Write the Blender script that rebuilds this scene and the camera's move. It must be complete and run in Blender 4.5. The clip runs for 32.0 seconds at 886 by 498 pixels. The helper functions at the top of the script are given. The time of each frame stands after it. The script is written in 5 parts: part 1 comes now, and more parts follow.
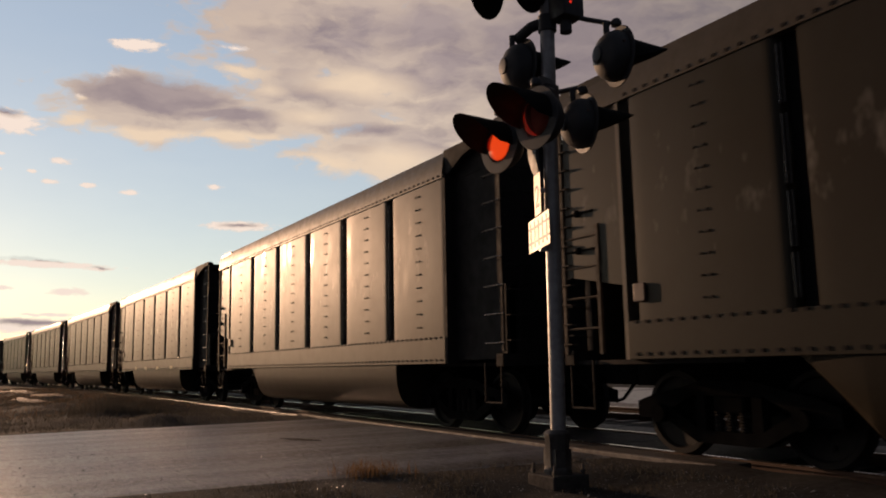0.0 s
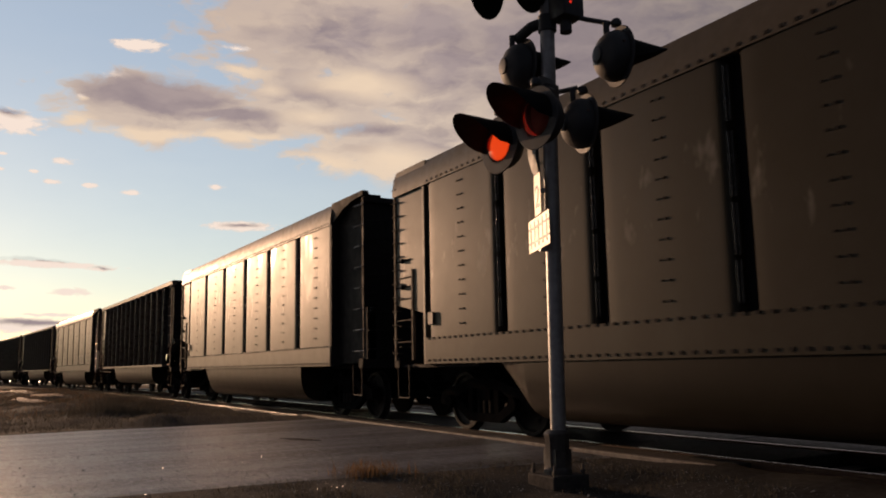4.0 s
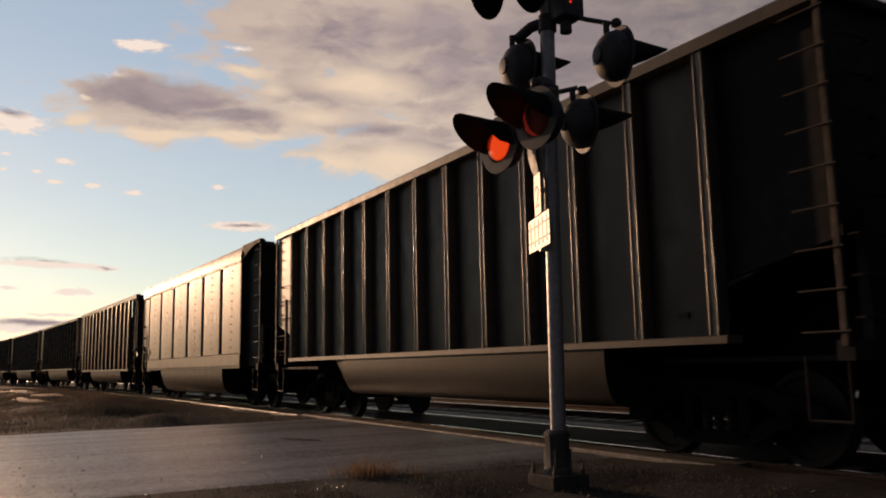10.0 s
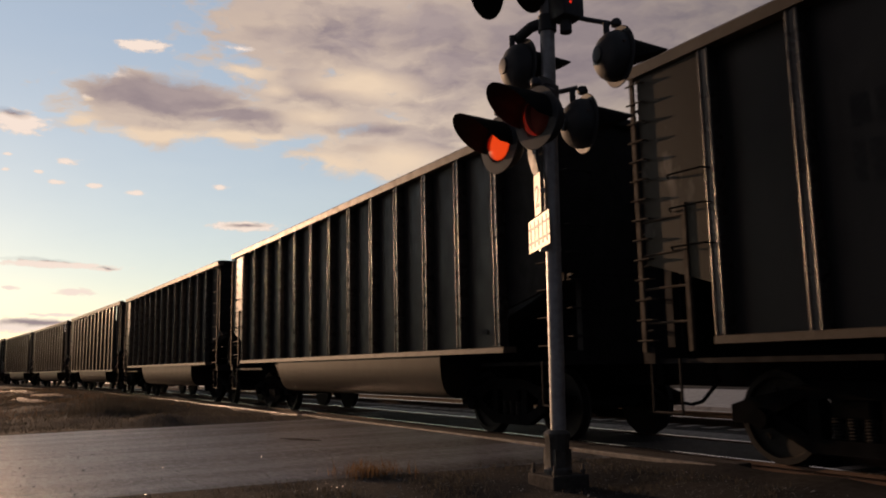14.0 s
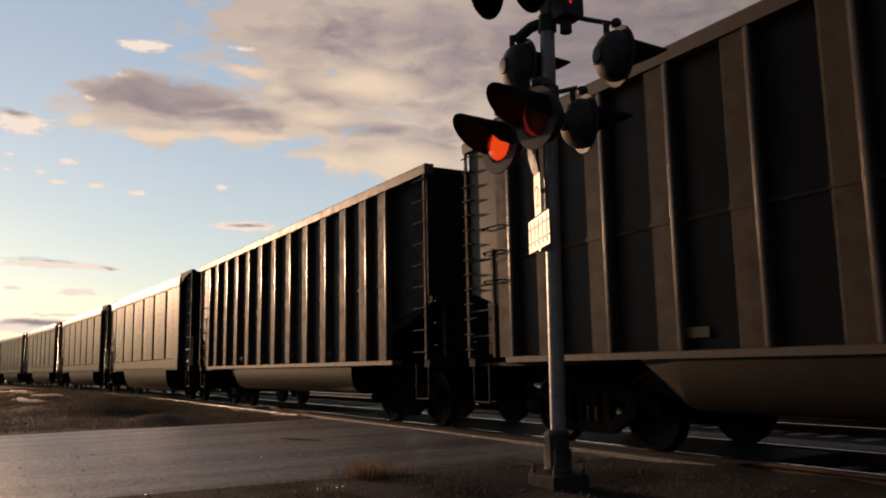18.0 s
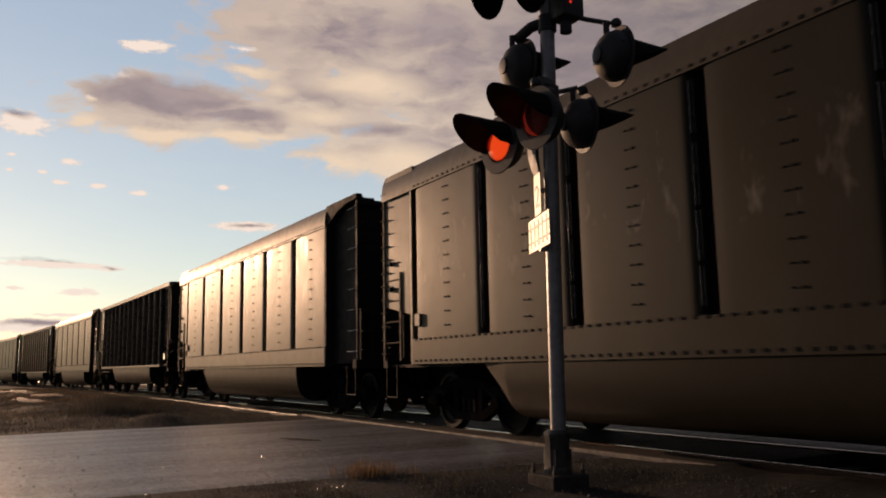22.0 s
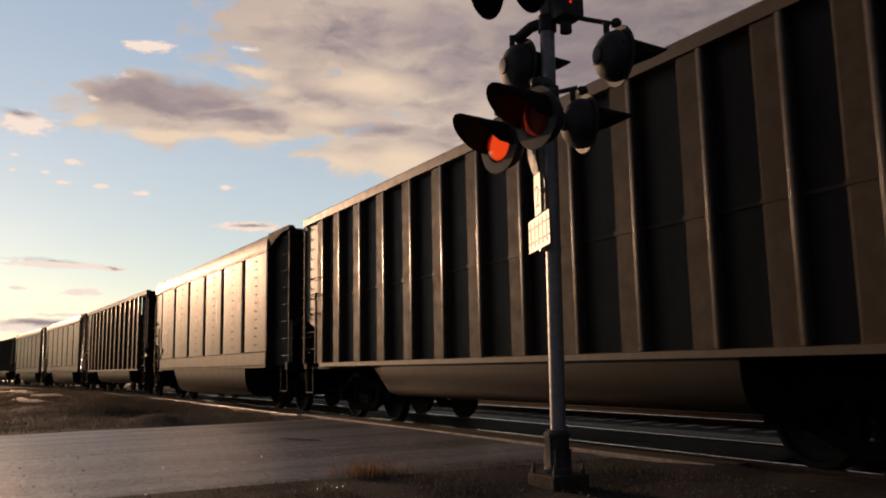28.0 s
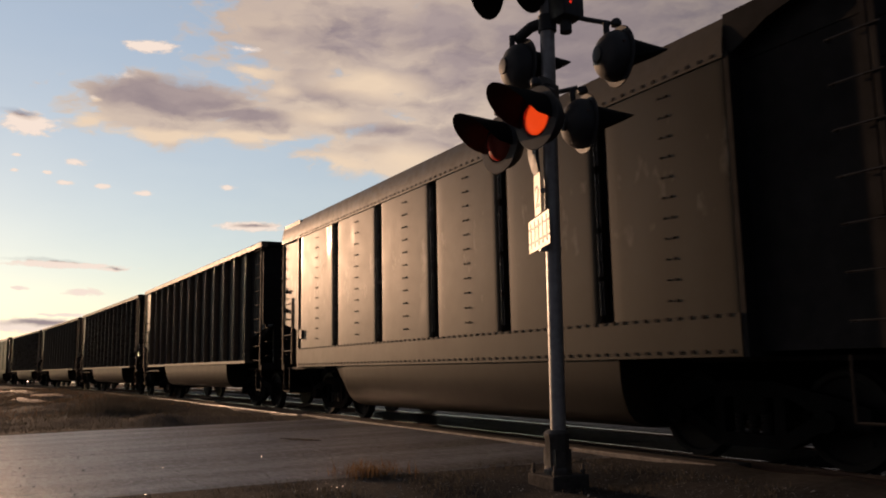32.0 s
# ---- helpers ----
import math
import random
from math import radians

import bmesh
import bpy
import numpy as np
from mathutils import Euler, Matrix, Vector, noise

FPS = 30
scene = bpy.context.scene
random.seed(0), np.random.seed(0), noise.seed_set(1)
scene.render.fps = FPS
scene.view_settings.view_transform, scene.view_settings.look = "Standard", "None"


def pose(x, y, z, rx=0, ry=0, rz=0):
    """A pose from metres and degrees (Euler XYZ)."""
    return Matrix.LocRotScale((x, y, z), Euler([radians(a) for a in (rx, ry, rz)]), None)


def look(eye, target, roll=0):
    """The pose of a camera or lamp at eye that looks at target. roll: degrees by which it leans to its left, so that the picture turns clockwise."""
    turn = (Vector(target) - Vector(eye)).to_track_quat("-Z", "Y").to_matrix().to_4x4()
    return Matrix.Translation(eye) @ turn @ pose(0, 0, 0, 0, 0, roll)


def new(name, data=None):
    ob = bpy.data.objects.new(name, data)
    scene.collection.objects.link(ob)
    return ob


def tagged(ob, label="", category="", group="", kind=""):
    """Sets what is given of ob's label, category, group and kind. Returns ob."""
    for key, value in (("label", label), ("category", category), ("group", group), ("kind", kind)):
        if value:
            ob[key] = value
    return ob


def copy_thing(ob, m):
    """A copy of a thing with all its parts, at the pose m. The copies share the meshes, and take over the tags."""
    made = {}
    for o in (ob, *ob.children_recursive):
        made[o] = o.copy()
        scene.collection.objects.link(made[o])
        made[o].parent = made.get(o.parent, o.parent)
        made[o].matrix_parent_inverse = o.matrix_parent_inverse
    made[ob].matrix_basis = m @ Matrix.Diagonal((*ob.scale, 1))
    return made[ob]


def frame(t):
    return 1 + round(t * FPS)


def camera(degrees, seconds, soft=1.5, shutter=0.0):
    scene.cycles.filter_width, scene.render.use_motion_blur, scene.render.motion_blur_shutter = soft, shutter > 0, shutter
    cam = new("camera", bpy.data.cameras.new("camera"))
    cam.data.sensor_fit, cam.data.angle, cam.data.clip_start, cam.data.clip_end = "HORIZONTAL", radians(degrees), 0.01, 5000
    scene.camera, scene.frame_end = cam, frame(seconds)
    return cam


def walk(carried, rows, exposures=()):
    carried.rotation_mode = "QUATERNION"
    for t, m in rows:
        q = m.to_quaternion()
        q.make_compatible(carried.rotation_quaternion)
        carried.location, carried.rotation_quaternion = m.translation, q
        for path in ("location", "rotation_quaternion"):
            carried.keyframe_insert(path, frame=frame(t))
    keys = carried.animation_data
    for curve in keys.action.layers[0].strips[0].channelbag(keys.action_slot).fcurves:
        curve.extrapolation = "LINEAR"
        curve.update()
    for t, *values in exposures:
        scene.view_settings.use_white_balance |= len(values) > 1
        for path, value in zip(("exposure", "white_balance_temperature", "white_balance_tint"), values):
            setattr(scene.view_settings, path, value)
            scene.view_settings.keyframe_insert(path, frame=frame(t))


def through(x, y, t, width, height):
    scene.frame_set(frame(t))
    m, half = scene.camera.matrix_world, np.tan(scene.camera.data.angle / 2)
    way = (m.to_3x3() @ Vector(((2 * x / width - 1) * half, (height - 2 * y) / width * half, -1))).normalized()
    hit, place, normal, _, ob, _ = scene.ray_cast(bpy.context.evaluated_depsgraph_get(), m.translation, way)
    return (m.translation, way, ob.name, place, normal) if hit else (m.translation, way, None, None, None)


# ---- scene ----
# Plan: x runs along the near straight of the track towards the far bend, y to the left of it, z = 0 at the rail head.
EYE = Vector((0.0, 0.0, 1.026))
YAW, PITCH, ROLL, FOV = -29.632, 8.248, -1.099, 57.82
AIM = Vector((math.cos(radians(YAW)) * math.cos(radians(PITCH)), math.sin(radians(YAW)) * math.cos(radians(PITCH)), math.sin(radians(PITCH))))
cam = camera(FOV, 32.0, soft=1.9, shutter=0.06)
walk(cam, [(0.0, look(EYE, EYE + AIM, ROLL)), (32.0, look(EYE, EYE + AIM, ROLL))], exposures=[(0.0, 0.0, 6750, 15), (32.0, 0.0, 6750, 15)])

# ---- light ----
SUN_AZ, SUN_EL = 8.5, 8.5
world = bpy.data.worlds.new("evening_sky")
scene.world = world
world.use_nodes = True
wt = world.node_tree
bg = next(n for n in wt.nodes if n.type == "BACKGROUND")
sky = wt.nodes.new("ShaderNodeTexSky")
sky.sky_type, sky.sun_disc = "NISHITA", False
sky.sun_elevation, sky.sun_rotation = radians(SUN_EL), radians(90.0 - SUN_AZ)
sky.air_density, sky.dust_density, sky.ozone_density = 1.0, 0.1, 1.6
wt.links.new(sky.outputs[0], bg.inputs["Color"])
bg.inputs["Strength"].default_value = 0.14
sun = new("sun", bpy.data.lights.new("sun", "SUN"))
sun.data.energy, sun.data.angle, sun.data.color = 2.7, radians(0.6), (1.0, 0.61, 0.36)
sun_way = Vector((math.cos(radians(SUN_AZ)) * math.cos(radians(SUN_EL)), math.sin(radians(SUN_AZ)) * math.cos(radians(SUN_EL)), math.sin(radians(SUN_EL))))
sun.matrix_world = look(sun_way * 50, (0, 0, 0))


# ---- materials ----
class Nodes:
    """A few shorthands for node trees."""

    def __init__(self, name):
        self.mat = bpy.data.materials.new(name)
        self.mat.use_nodes = True
        self.t = self.mat.node_tree
        self.t.nodes.clear()
        self.out = self.t.nodes.new("ShaderNodeOutputMaterial")

    def add(self, kind, **inputs):
        n = self.t.nodes.new("ShaderNode" + kind)
        for k, v in inputs.items():
            self.put(n.inputs[k.replace("_", " ")], v)
        return n

    def put(self, socket, v):
        if isinstance(v, bpy.types.NodeSocket):
            self.t.links.new(v, socket)
        else:
            socket.default_value = v

    def math(self, op, a, b=0.0, clamp=False):
        n = self.t.nodes.new("ShaderNodeMath")
        n.operation, n.use_clamp = op, clamp
        self.put(n.inputs[0], a)
        self.put(n.inputs[1], b)
        return n.outputs[0]

    def vec(self, op, a, b=(0, 0, 0)):
        n = self.t.nodes.new("ShaderNodeVectorMath")
        n.operation = op
        self.put(n.inputs[0], a)
        self.put(n.inputs[1], b)
        return n.outputs["Value"] if op in ("LENGTH", "DOT_PRODUCT", "DISTANCE") else n.outputs[0]

    def span(self, v, a, b, c=0.0, d=1.0):
        n = self.t.nodes.new("ShaderNodeMapRange")
        for i, x in enumerate((v, a, b, c, d)):
            self.put(n.inputs[i], x)
        return n.outputs[0]

    def mix(self, f, a, b):
        n = self.t.nodes.new("ShaderNodeMix")
        n.data_type = "RGBA"
        self.put(n.inputs["Factor"], f)
        self.put(n.inputs[6], a)
        self.put(n.inputs[7], b)
        return n.outputs[2]

    def noise(self, where, scale, detail=4.0, rough=0.55):
        n = self.add("TexNoise", Vector=where, Scale=scale, Detail=detail, Roughness=rough)
        return n.outputs[0]

    def done(self, shader):
        self.t.links.new(shader, self.out.inputs[0])
        return self.mat


def rgb(r, g, b):
    return (r, g, b, 1.0)


def surface(name, a, b, rough=0.6, metal=0.0, grain=6.0, stain=0.7, stain_col=None, bump=0.15, bump_scale=40.0, wave=0.0, streak=0.0, spec=0.5, per_piece=0.0, lanes=0.0, glints=None, vary=0.11, coat=0.0):
    """Paint, steel, stone or soil: two colours mottled at two scales, stains, fine relief, optional large waviness,
    rain streaks and painted glints.
    """
    k = Nodes(name)
    co = k.add("TexCoord").outputs["Object"]
    if per_piece:
        co = k.vec("ADD", co, k.vec("MULTIPLY", k.add("ObjectInfo").outputs["Location"], (0.37, 0.53, 0.29)))
    fine = k.noise(co, grain, 6.0, 0.6)
    big = k.noise(co, stain, 4.0, 0.55)
    col = k.mix(k.span(fine, 0.35, 0.65), rgb(*a), rgb(*b))
    dirt = stain_col or tuple(c * 0.55 for c in a)
    col = k.mix(k.span(big, 0.48, 0.72, 0.0, 0.75), col, rgb(*dirt))
    if streak:
        s = k.noise(k.vec("MULTIPLY", co, (9.0, 9.0, 0.5)), 1.3, 5.0, 0.6)
        col = k.mix(k.span(s, 0.5, 0.75, 0.0, streak), col, rgb(*dirt))
    if lanes:
        s = k.noise(k.vec("MULTIPLY", co, (1.25, 0.07, 1.0)), 1.0, 3.0, 0.5)
        col = k.mix(k.span(s, 0.46, 0.54, 0.0, lanes), col, rgb(*[c * 1.7 for c in a]))
        col = k.mix(k.span(s, 0.45, 0.38, 0.0, lanes), col, rgb(0.050, 0.042, 0.035))
        s = k.noise(k.vec("MULTIPLY", co, (4.2, 0.35, 1.0)), 1.0, 4.0, 0.6)
        col = k.mix(k.span(s, 0.5, 0.66, 0.0, lanes), col, rgb(*dirt))
        s = k.noise(k.vec("MULTIPLY", co, (4.0, 19.0, 1.0)), 1.0, 5.0, 0.65)
        col = k.mix(k.span(s, 0.52, 0.62, 0.0, 0.8), col, rgb(*dirt))
        col = k.mix(k.span(s, 0.46, 0.38, 0.0, 0.7), col, rgb(*[c * 1.9 for c in a]))
    if per_piece:
        r = k.add("ObjectInfo").outputs["Random"]
        col = k.mix(k.span(r, 0.0, 1.0, 0.0, per_piece), col, rgb(*dirt))
    ro = k.span(fine, 0.3, 0.7, max(rough - vary, 0.05), min(rough + vary, 1.0))
    if glints:
        # soft pale patches around one height: glints off dented sheet, painted as colour
        height = k.span(k.math("ABSOLUTE", k.math("SUBTRACT", k.add("SeparateXYZ", Vector=co).outputs[2], 2.75)), 0.3, 1.0, 0.04, -0.16)
        shift = k.math("MULTIPLY", k.add("ObjectInfo").outputs["Random"], 37.0)
        place = k.vec("ADD", k.vec("MULTIPLY", co, (4.2, 4.2, 1.8)), k.add("CombineXYZ", X=shift, Y=shift, Z=0.0).outputs[0])
        worn = k.span(k.math("ADD", k.noise(place, 1.0, 3.0, 0.6), height), 0.61, 0.78, 0.0, 0.75)
        col = k.mix(worn, col, rgb(*glints))
    b1 = k.add("Bump", Strength=bump, Distance=0.01, Height=k.noise(co, bump_scale, 5.0, 0.6))
    nrm = b1.outputs[0]
    if wave:
        b2 = k.add("Bump", Strength=wave, Distance=0.05, Height=k.noise(co, 1.4, 2.0, 0.4), Normal=nrm)
        nrm = b2.outputs[0]
    p = k.add("BsdfPrincipled", Base_Color=col, Roughness=ro, Metallic=metal, Normal=nrm)
    p.inputs["Specular IOR Level"].default_value = spec
    if coat:
        # a thin glossy top coat over dented sheet
        dents = k.add("Bump", Strength=0.8, Distance=0.14, Height=k.noise(k.vec("MULTIPLY", co, (1.0, 1.0, 0.55)), 1.5, 0.5, 0.4))
        p.inputs["Coat Weight"].default_value = coat
        p.inputs["Coat Roughness"].default_value = 0.17
        k.t.links.new(dents.outputs[0], p.inputs["Coat Normal"])
    return k.done(p.outputs[0])


TAN = surface("tan_car_paint", (0.043, 0.0375, 0.0262), (0.037, 0.0322, 0.0222), 0.45, grain=3.0, stain=0.5, stain_col=(0.036, 0.029, 0.021), bump=0.04, wave=0.03, streak=0.3, spec=0.115, glints=(0.22, 0.205, 0.18), vary=0.03, coat=0.045)
# The sides' tan made lighter: sun on the tilted chord is in the colour.
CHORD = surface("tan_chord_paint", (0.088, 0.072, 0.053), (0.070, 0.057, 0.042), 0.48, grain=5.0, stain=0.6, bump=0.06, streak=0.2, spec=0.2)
BEAD = surface("glossy_black_bead", (0.03, 0.026, 0.024), (0.02, 0.018, 0.017), 0.22, grain=7.0, stain=3.0, bump=0.25, bump_scale=9.0)
LADDER = surface("dull_tan_ladder_steel", (0.10, 0.08, 0.062), (0.065, 0.052, 0.040), 0.7, grain=8.0, bump=0.1, spec=0.15)
TAN_DUSTY = surface("dusty_tan_steel", (0.14, 0.113, 0.085), (0.105, 0.085, 0.063), 0.45, grain=5.0, stain=0.8, bump=0.1, streak=0.4, spec=0.25)
# Tan darkened for the belly: shade of its underside is in the colour.
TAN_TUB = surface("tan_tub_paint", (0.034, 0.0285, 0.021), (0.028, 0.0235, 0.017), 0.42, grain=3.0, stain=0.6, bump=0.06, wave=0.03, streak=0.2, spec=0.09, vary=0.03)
# Plates between broad ribs, darkened: shade cast by the ribs is in the colour.
BROWN_PLATE = surface("brown_black_plate_paint", (0.024, 0.021, 0.020), (0.032, 0.028, 0.026), 0.5, grain=4.0, stain=0.5, stain_col=(0.045, 0.038, 0.032), bump=0.08, wave=0.08, streak=0.5, spec=0.12)
BROAD_RIB = surface("dusty_tan_rib_paint", (0.080, 0.066, 0.050), (0.056, 0.046, 0.035), 0.6, grain=5.0, stain=0.8, bump=0.1, streak=0.45, spec=0.1)
# Much paler than the rib: the bright glint of its edge is coloured in.
FLANGE = surface("worn_shiny_flange", (0.16, 0.135, 0.108), (0.10, 0.085, 0.068), 0.34, grain=7.0, stain=2.0, bump=0.1, spec=0.3)
BLACK = surface("black_car_paint", (0.0235, 0.0208, 0.0195), (0.031, 0.0275, 0.0255), 0.5, grain=4.0, stain=0.5, stain_col=(0.036, 0.032, 0.029), bump=0.08, wave=0.08, streak=0.3, spec=0.28)
DARK = surface("sooty_steel", (0.011, 0.0108, 0.0108), (0.016, 0.0156, 0.0155), 0.9, grain=8.0, bump=0.2, spec=0.0)
RIB = surface("black_glossy_rib_paint", (0.038, 0.034, 0.030), (0.024, 0.022, 0.020), 0.3, grain=6.0, stain=1.2, bump=0.012, bump_scale=6.0)
WORN_RIB = surface("worn_dusty_rib_paint", (0.10, 0.082, 0.062), (0.06, 0.05, 0.039), 0.36, grain=9.0, stain=1.5, bump=0.02, bump_scale=6.0)
# Dark tone of small fittings; on ends and near bays it carries the shade.
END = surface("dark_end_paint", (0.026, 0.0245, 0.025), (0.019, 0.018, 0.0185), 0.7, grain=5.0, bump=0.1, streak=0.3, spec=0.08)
WHEEL = surface("worn_wheel_steel", (0.020, 0.019, 0.018), (0.032, 0.030, 0.028), 0.6, grain=10.0, bump=0.1, spec=0.1)
RAIL = surface("polished_rail_steel", (0.58, 0.55, 0.52), (0.42, 0.39, 0.37), 0.22, metal=0.9, grain=20.0, bump=0.05)
RUST = surface("rusty_rail_side", (0.10, 0.055, 0.035), (0.14, 0.08, 0.05), 0.8, grain=20.0)
BALLAST = surface("grey_brown_ballast", (0.05, 0.047, 0.044), (0.02, 0.019, 0.0175), 0.95, grain=26.0, stain=0.6, bump=0.9, bump_scale=24.0, spec=0.08)
TIE = surface("weathered_timber", (0.24, 0.205, 0.17), (0.13, 0.11, 0.09), 0.6, grain=14.0, bump=0.4, per_piece=0.5)
ASPHALT = surface("worn_asphalt", (0.115, 0.119, 0.137), (0.045, 0.047, 0.055), 0.45, grain=15.0, stain=0.45, stain_col=(0.07, 0.068, 0.068), bump=1.0, bump_scale=60.0, lanes=0.85, spec=0.75)
SOIL = surface("dark_soil_and_cinders", (0.046, 0.045, 0.044), (0.020, 0.0195, 0.019), 0.95, grain=14.0, stain=0.4, bump=0.9, bump_scale=18.0, spec=0.08)
CONCRETE = surface("worn_crossing_concrete", (0.085, 0.078, 0.072), (0.05, 0.046, 0.043), 0.8, grain=18.0, stain=1.0, bump=0.3, spec=0.1)
PALE_CONCRETE = surface("pale_crossing_concrete", (0.24, 0.24, 0.24), (0.11, 0.107, 0.105), 0.7, grain=9.0, stain=1.6, bump=0.4, spec=0.2)
GALV = surface("galvanised_steel", (0.36, 0.355, 0.36), (0.27, 0.265, 0.27), 0.42, metal=0.3, grain=16.0, stain=1.5, bump=0.05)
MATT_BLACK = surface("matt_black_paint", (0.045, 0.047, 0.052), (0.065, 0.068, 0.074), 0.55, grain=12.0, stain=3.0, bump=0.06, spec=0.3)
HOOD_BLACK = surface("sooty_hood_paint", (0.014, 0.014, 0.015), (0.022, 0.022, 0.023), 0.7, grain=12.0, bump=0.06, spec=0.2)
DIM_RED = surface("dull_red_reflector", (0.5, 0.13, 0.10), (0.4, 0.10, 0.08), 0.6, grain=12.0, bump=0.02)
PALE_TIMBER = surface("pale_weathered_timber", (0.26, 0.22, 0.18), (0.12, 0.10, 0.08), 0.5, grain=8.0, stain=1.0, bump=0.3, per_piece=0.4)
EDGING = surface("worn_edging_steel", (0.22, 0.19, 0.165), (0.11, 0.095, 0.085), 0.6, grain=9.0, stain=1.0, bump=0.2)
GREY_CAST = surface("grey_cast_iron", (0.11, 0.105, 0.10), (0.075, 0.07, 0.068), 0.5, metal=0.4, grain=15.0, bump=0.1)
SIGN = surface("yellowed_white_sign", (0.80, 0.71, 0.46), (0.74, 0.65, 0.42), 0.4, grain=9.0, bump=0.02, stain_col=(0.74, 0.64, 0.43))
STRAP = surface("dull_aluminium", (0.09, 0.085, 0.078), (0.07, 0.066, 0.06), 0.6, metal=0.1, grain=12.0, bump=0.03)
SIGN_GREY = surface("faded_sign_ink", (0.16, 0.14, 0.10), (0.12, 0.105, 0.08), 0.5, grain=20.0, bump=0.02)
YELLOW = surface("yellow_reflector", (0.26, 0.18, 0.05), (0.20, 0.14, 0.04), 0.35, grain=20.0, bump=0.02)
GREY_BAR = surface("faded_grey_stencil", (0.10, 0.098, 0.096), (0.06, 0.058, 0.057), 0.6, grain=9.0, bump=0.02, spec=0.1)
SPRAY = surface("faded_spray_paint", (0.075, 0.069, 0.058), (0.058, 0.053, 0.044), 0.45, grain=6.0, stain=1.5, stain_col=(0.046, 0.040, 0.030), bump=0.02, spec=0.15)
FADED_DARK = surface("faded_dark_stencil", (0.026, 0.023, 0.018), (0.032, 0.028, 0.022), 0.5, grain=12.0, bump=0.02, spec=0.1)
GREY_DARK = surface("dim_grey_stencil", (0.055, 0.053, 0.052), (0.042, 0.040, 0.040), 0.6, grain=12.0, bump=0.02, spec=0.04)
RED_BOX = surface("dull_red_paint", (0.09, 0.045, 0.035), (0.06, 0.03, 0.025), 0.5, grain=12.0, bump=0.05)


def blade_material(name, a, b, through):
    """Thin leaves: partly matt, partly lit through from behind, varied blade by blade."""
    k = Nodes(name)
    r = k.add("NewGeometry").outputs["Random Per Island"]
    col = k.mix(r, rgb(*a), rgb(*b))
    front = k.add("BsdfDiffuse", Color=col)
    back = k.add("BsdfTranslucent", Color=col)
    m = k.t.nodes.new("ShaderNodeMixShader")
    m.inputs[0].default_value = through
    k.t.links.new(front.outputs[0], m.inputs[1])
    k.t.links.new(back.outputs[0], m.inputs[2])
    return k.done(m.outputs[0])


GRASS = blade_material("dry_brown_grass", (0.26, 0.16, 0.085), (0.11, 0.08, 0.05), 0.55)
WEED = blade_material("dark_green_weeds", (0.10, 0.095, 0.082), (0.06, 0.058, 0.052), 0.45)
SUNLIT_HEAP = surface("pale_sandy_gravel", (0.66, 0.45, 0.28), (0.34, 0.23, 0.14), 0.7, grain=4.0, stain=1.6, bump=0.9, bump_scale=8.0, spec=0.25)
SUNLIT_GRAVEL = surface("damp_pale_gravel", (0.24, 0.235, 0.23), (0.12, 0.117, 0.115), 0.42, grain=5.0, stain=0.5, bump=0.6, spec=0.8)
PEBBLE = surface("grey_pebbles", (0.34, 0.335, 0.33), (0.12, 0.118, 0.115), 0.25, grain=30.0, bump=0.05)
BARK = surface("grey_bark", (0.10, 0.08, 0.06), (0.07, 0.055, 0.04), 0.9, grain=10.0, bump=0.5)
LEAF = surface("autumn_leaves", (0.12, 0.085, 0.035), (0.08, 0.06, 0.03), 0.8, grain=4.0, bump=0.1)


def glow(name, colour, power):
    k = Nodes(name)
    return k.done(k.add("Emission", Color=rgb(*colour), Strength=power).outputs[0])


RED_LIT = glow("lit_red_lamp", (1.0, 0.085, 0.014), 1.9)
RED_DOT = glow("red_indicator", (1.0, 0.04, 0.02), 0.8)


def lens_material():
    k = Nodes("red_lamp_glass")
    gloss = k.add("BsdfPrincipled", Base_Color=rgb(0.62, 0.14, 0.10), Roughness=0.5)
    gloss.inputs["Specular IOR Level"].default_value = 0.25
    clear = k.add("BsdfTransparent", Color=rgb(1.0, 0.85, 0.75))
    m = k.t.nodes.new("ShaderNodeMixShader")
    m.inputs[0].default_value = 0.6
    k.t.links.new(clear.outputs[0], m.inputs[1])
    k.t.links.new(gloss.outputs[0], m.inputs[2])
    return k.done(m.outputs[0])


LENS = lens_material()


# ---- mesh helpers ----
def box(bm, lo, hi, bevel=0.0):
    vs = [bm.verts.new((x, y, z)) for x in (lo[0], hi[0]) for y in (lo[1], hi[1]) for z in (lo[2], hi[2])]
    fs = [bm.faces.new([vs[i] for i in f]) for f in ((0, 1, 3, 2), (4, 6, 7, 5), (0, 4, 5, 1), (2, 3, 7, 6), (0, 2, 6, 4), (1, 5, 7, 3))]
    if bevel:
        bmesh.ops.bevel(bm, geom=list({e for f in fs for e in f.edges}), offset=bevel, segments=2, affect="EDGES", profile=0.5)
    return vs


def prism(bm, outline, a, b, axis="x"):
    """A closed outline swept from a to b along one axis."""
    def at(u, v, w):
        return {"x": (w, u, v), "y": (u, w, v), "z": (u, v, w)}[axis]
    r0 = [bm.verts.new(at(u, v, a)) for u, v in outline]
    r1 = [bm.verts.new(at(u, v, b)) for u, v in outline]
    n = len(outline)
    bm.faces.new(r0)
    bm.faces.new(r1[::-1])
    for i in range(n):
        bm.faces.new((r0[i], r0[(i + 1) % n], r1[(i + 1) % n], r1[i]))


